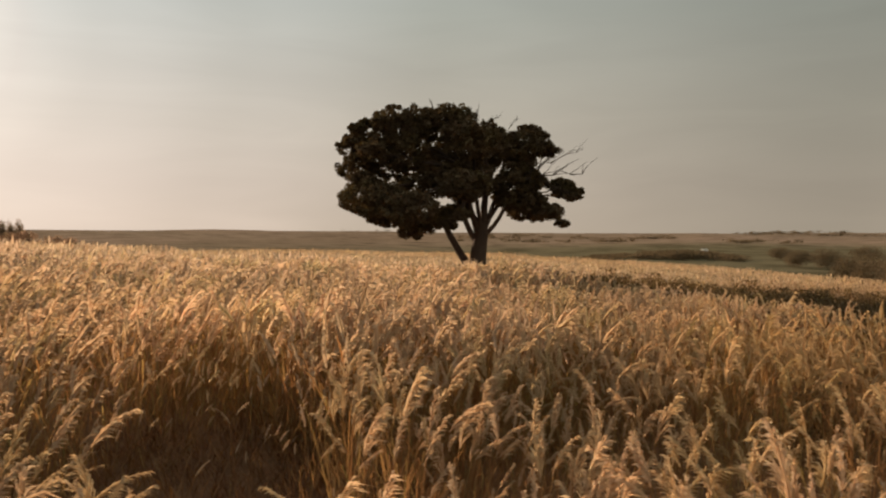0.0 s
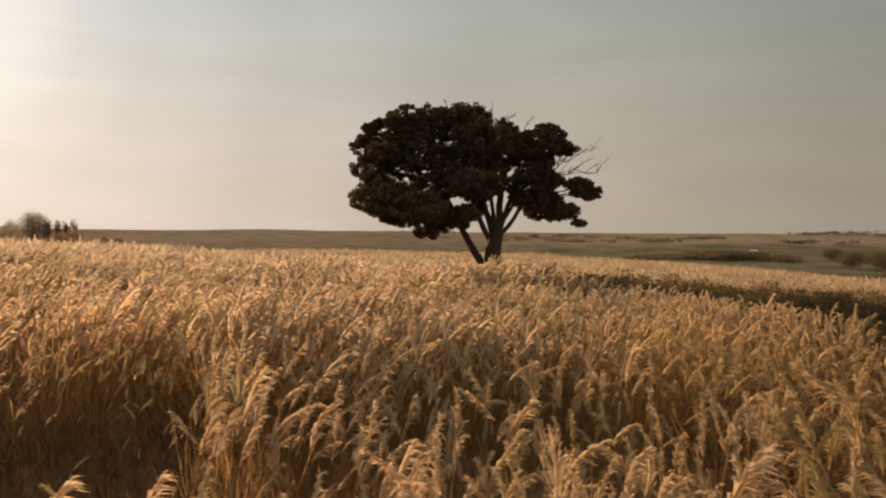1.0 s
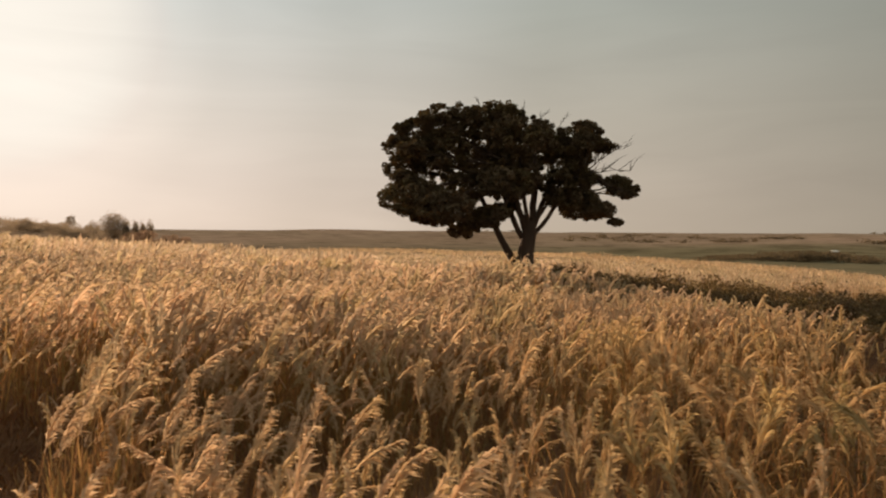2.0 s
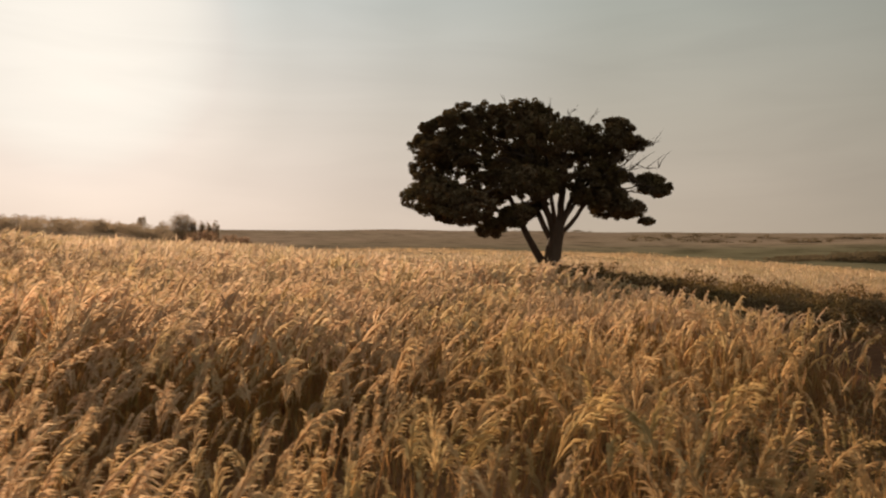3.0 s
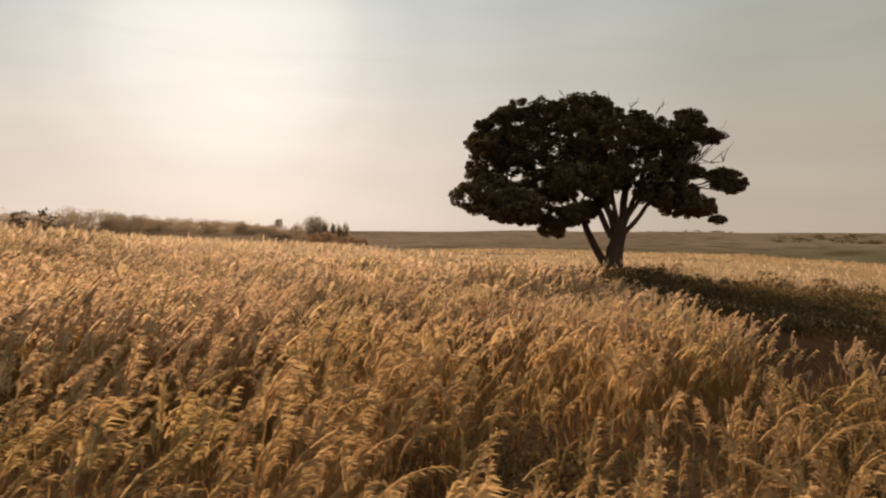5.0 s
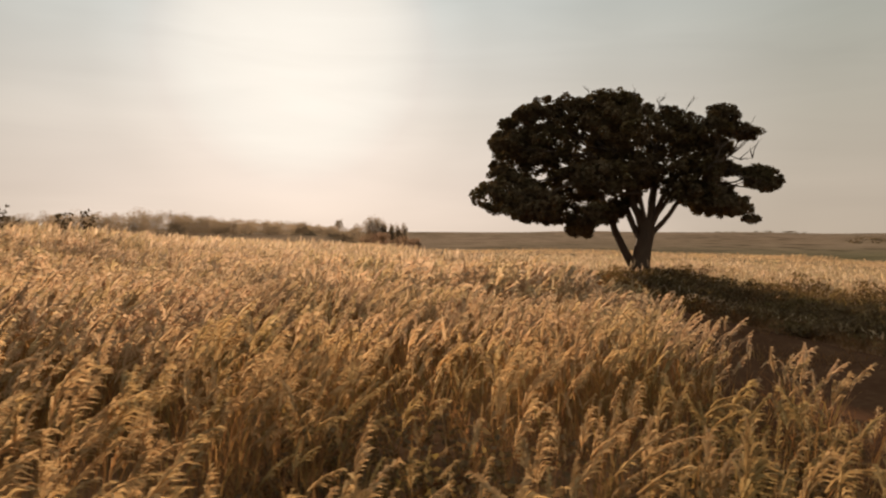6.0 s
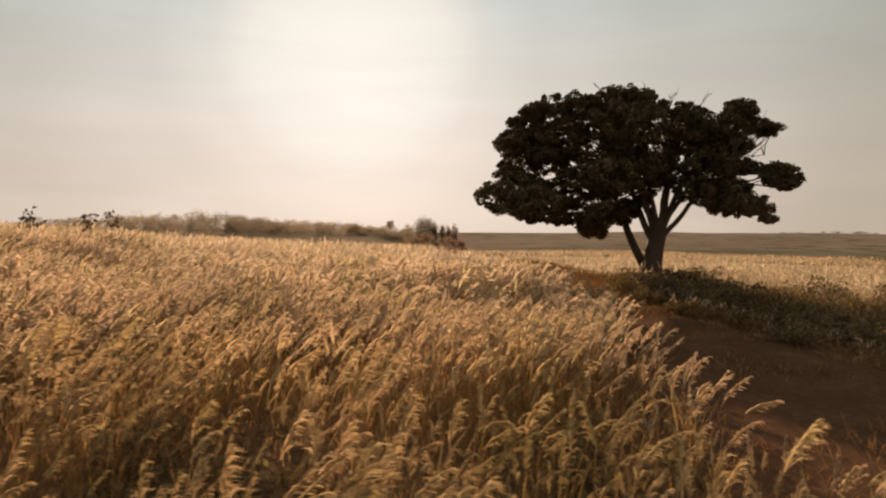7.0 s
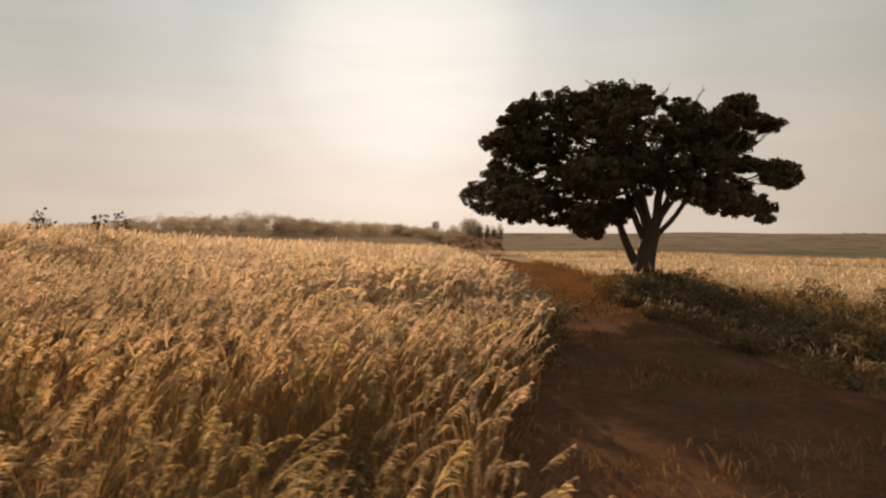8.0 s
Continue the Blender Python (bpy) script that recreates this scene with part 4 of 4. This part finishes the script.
    return np.stack([x, y], -1), height, splay


GRASS = "tall dry golden grass with nodding feathery plumes"
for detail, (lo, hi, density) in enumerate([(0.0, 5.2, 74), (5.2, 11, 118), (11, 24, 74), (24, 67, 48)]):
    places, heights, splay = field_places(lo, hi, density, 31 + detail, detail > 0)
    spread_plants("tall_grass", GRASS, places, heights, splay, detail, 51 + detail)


def field_behind():
    """The same field going on behind the way."""
    rng = np.random.RandomState(45)
    n = 6000
    x = rng.uniform(-16, 17, n)
    y = 0.52 * x - 2.5 - rng.uniform(0, 15, n)
    keep = track_depth(x, y) < -0.02
    x, y = x[keep], y[keep]
    heights = 1.0 + 0.07 * waves(x, y, 0.5, 24) + 0.05 * waves(x, y, 1.4, 25)
    spread_plants("tall_grass", GRASS, np.stack([x, y], -1), heights, np.zeros((len(x), 2)), 2, 57)


field_behind()
places, heights, splay = field_places(0.0, 7.5, 34, 41, False, 0.35)
spread_plants("leafy_grass", "dense brown leaf blades of dry grass below the plumes", places, heights * 0.92, splay, 0, 61, turn=180.0, flowering=False)


def low_growth():
    """Short dry tufts on the track, in the bare patch and under the tall grass."""
    x, y, rng = scatter(0, 48, 62, 71)
    inside = track_depth(x, y)
    gap = np.hypot((x + 1.75) / 1.5, (y - 5.1) / 2.7) < 1
    patchy = 0.1 + 0.28 * waves(x, y, 1.1, 27) + 0.75 * smooth_step(20, 27, y)      # overgrown farther on
    keep = ((inside > -0.4) & (rng.uniform(0, 1, len(x)) < patchy + 0.45 * (inside < 0.04))) | (gap & (rng.uniform(0, 1, len(x)) < 0.8))
    x, y, inside = x[keep], y[keep], inside[keep]
    n = len(x)
    foot_z = land(x, y) + np.where(inside > 0.08, 0.06, -0.02)
    Vs = []
    for k in range(6):
        a = rng.uniform(0, 6.28, n)
        h = rng.uniform(0.06, 0.26, n) * np.where(inside > 0.0, 0.75, 1.5) * (1 + 0.5 * smooth_step(20, 27, y))
        way = np.stack([np.cos(a), np.sin(a), np.zeros(n)], -1)
        side = np.stack([-np.sin(a), np.cos(a), np.zeros(n)], -1)
        foot = np.stack([x + rng.normal(0, 0.05, n), y + rng.normal(0, 0.05, n), foot_z], -1)
        tip = foot + way * (h * rng.uniform(0.3, 1.6, n))[:, None] + np.array([0, 0, 1.0]) * h[:, None]
        wd = (0.004 + 0.005 * rng.uniform(0, 1, n))[:, None]
        mid = foot * 0.45 + tip * 0.55 + np.array([0, 0, 0.15]) * h[:, None]
        Vs.append(np.stack([foot - side * wd * 0.4, mid - side * wd, tip, mid + side * wd], 1))
    V = np.concatenate(Vs).reshape(-1, 3)
    me = mesh_from_arrays("short_grass", V, np.arange(len(V)).reshape(-1, 4), np.zeros((0, 3), int), [LITTER])
    tagged(new("short_grass", me), "short dry brown grass tufts on bare earth", "grass", kind="stuff")


low_growth()


def weed_clump(size, seed, label="grey-green leafy weed clump on the track's verge", group="weeds beside the track"):
    rng = np.random.RandomState(seed)
    cen = np.array([(rng.normal() * size * 0.5, rng.normal() * size * 0.5, size * rng.uniform(0.06, 0.8) * rng.uniform(0.6, 1.0)) for _ in range(18)])
    weed = new("weed_clump")
    tagged(weed, label, "weed", group)
    v, q = leaf_cloud(cen, np.tile([size * 0.24, size * 0.24, size * 0.2], (18, 1)), 620, 0.036, rng, 1.3)
    part("foliage", mesh_from_arrays("foliage", v, q, np.zeros((0, 3), int), [WEED]), weed)
    tubes = [tube(bend((c[0] * 0.3, c[1] * 0.3, -0.06), tuple(c), (0, 0, 0), 4, seed + i), [0.011, 0.009, 0.007, 0.004], 4) for i, c in enumerate(cen)]
    v, q = join_tubes(tubes)
    tagged(part("stalk", mesh_from_arrays("stalk", v, q, np.zeros((0, 3), int), [STRAW]), weed), kind="stuff")
    return weed


def weeds():
    rng = random.Random(77)
    kinds = [weed_clump(size, 900 + 20 * k) for k, size in enumerate((0.95, 0.85, 0.8, 0.75, 0.62, 0.55, 0.5))]
    spots = [(2.9, 18.9), (3.5, 18.1), (2.5, 19.5), (3.1, 18.3), (1.5, 27.75), (0.85, 28.0), (2.2, 27.9), (1.15, 27.3), (2.7, 27.4), (4.1, 16.6), (3.4, 17.5), (2.6, 18.6), (4.7, 15.6)]
    while len(spots) < 252:
        run = rng.uniform(-5.5, 14.0) if len(spots) < 75 else rng.uniform(-2.5, 11.0)
        side = rng.uniform(-0.9, 2.9) if len(spots) < 75 else rng.uniform(1.5, 2.6 + 4.8 * min(1.0, max(0.0, (run + 4.0) / 8.5)))
        if len(spots) >= 180:                  # thinner, out into the lit grass beyond
            run, side = rng.uniform(-2.0, 11.0), rng.uniform(4.0, 10.0)
        if len(spots) >= 228:                  # round the foot of the tree
            run, side = rng.uniform(-7.0, -2.0), rng.uniform(0.6, 4.0)
        x, y = 3.6 + 0.66 * side + 0.75 * run, 22.2 + 0.75 * side - 0.66 * run
        if math.hypot(x - TREE_AT[0], y - TREE_AT[1]) > 0.8 and float(track_depth(x, y)) < 0.05:
            spots.append((x, y))
    for i, (x, y) in enumerate(spots):
        m = pose(x, y, float(land(x, y)), 0, 0, rng.uniform(0, 360))
        if i < len(kinds):
            kinds[i].matrix_basis = m
        else:
            tall = 1.05 + 0.2 * min(1.0, max(0.0, ((x - 3.6) * 0.66 + (y - 22.2) * 0.75 - 1.2) / 2.0))
            copy_thing(rng.choice(kinds[3:]), m @ Matrix.Diagonal((1.12, 1.12, tall * rng.uniform(0.85, 1.15), 1.0)))
    # a few more in the open field
    kinds = [weed_clump(size, 1100 + 20 * k, "brownish weed clump among the tall dry grass", "weeds in the field") for k, size in enumerate((1.0, 0.95, 0.85))]
    for i in range(46):
        u, v = rng.gauss(0, 2.2), rng.gauss(0, 1.3)
        x, y = -9.5 + 0.88 * u + 0.47 * v, 14.5 - 0.47 * u + 0.88 * v
        if i >= 30:
            cx, cy, size = WEEDY_GAPS[i % 4]
            x, y = cx + rng.gauss(0, 0.5) * size, cy + rng.gauss(0, 0.5) * size
        m = pose(x, y, float(land(x, y)), 0, 0, rng.uniform(0, 360))
        if i < 3:
            kinds[i].matrix_basis = m
        else:
            copy_thing(rng.choice(kinds), m)


weeds()
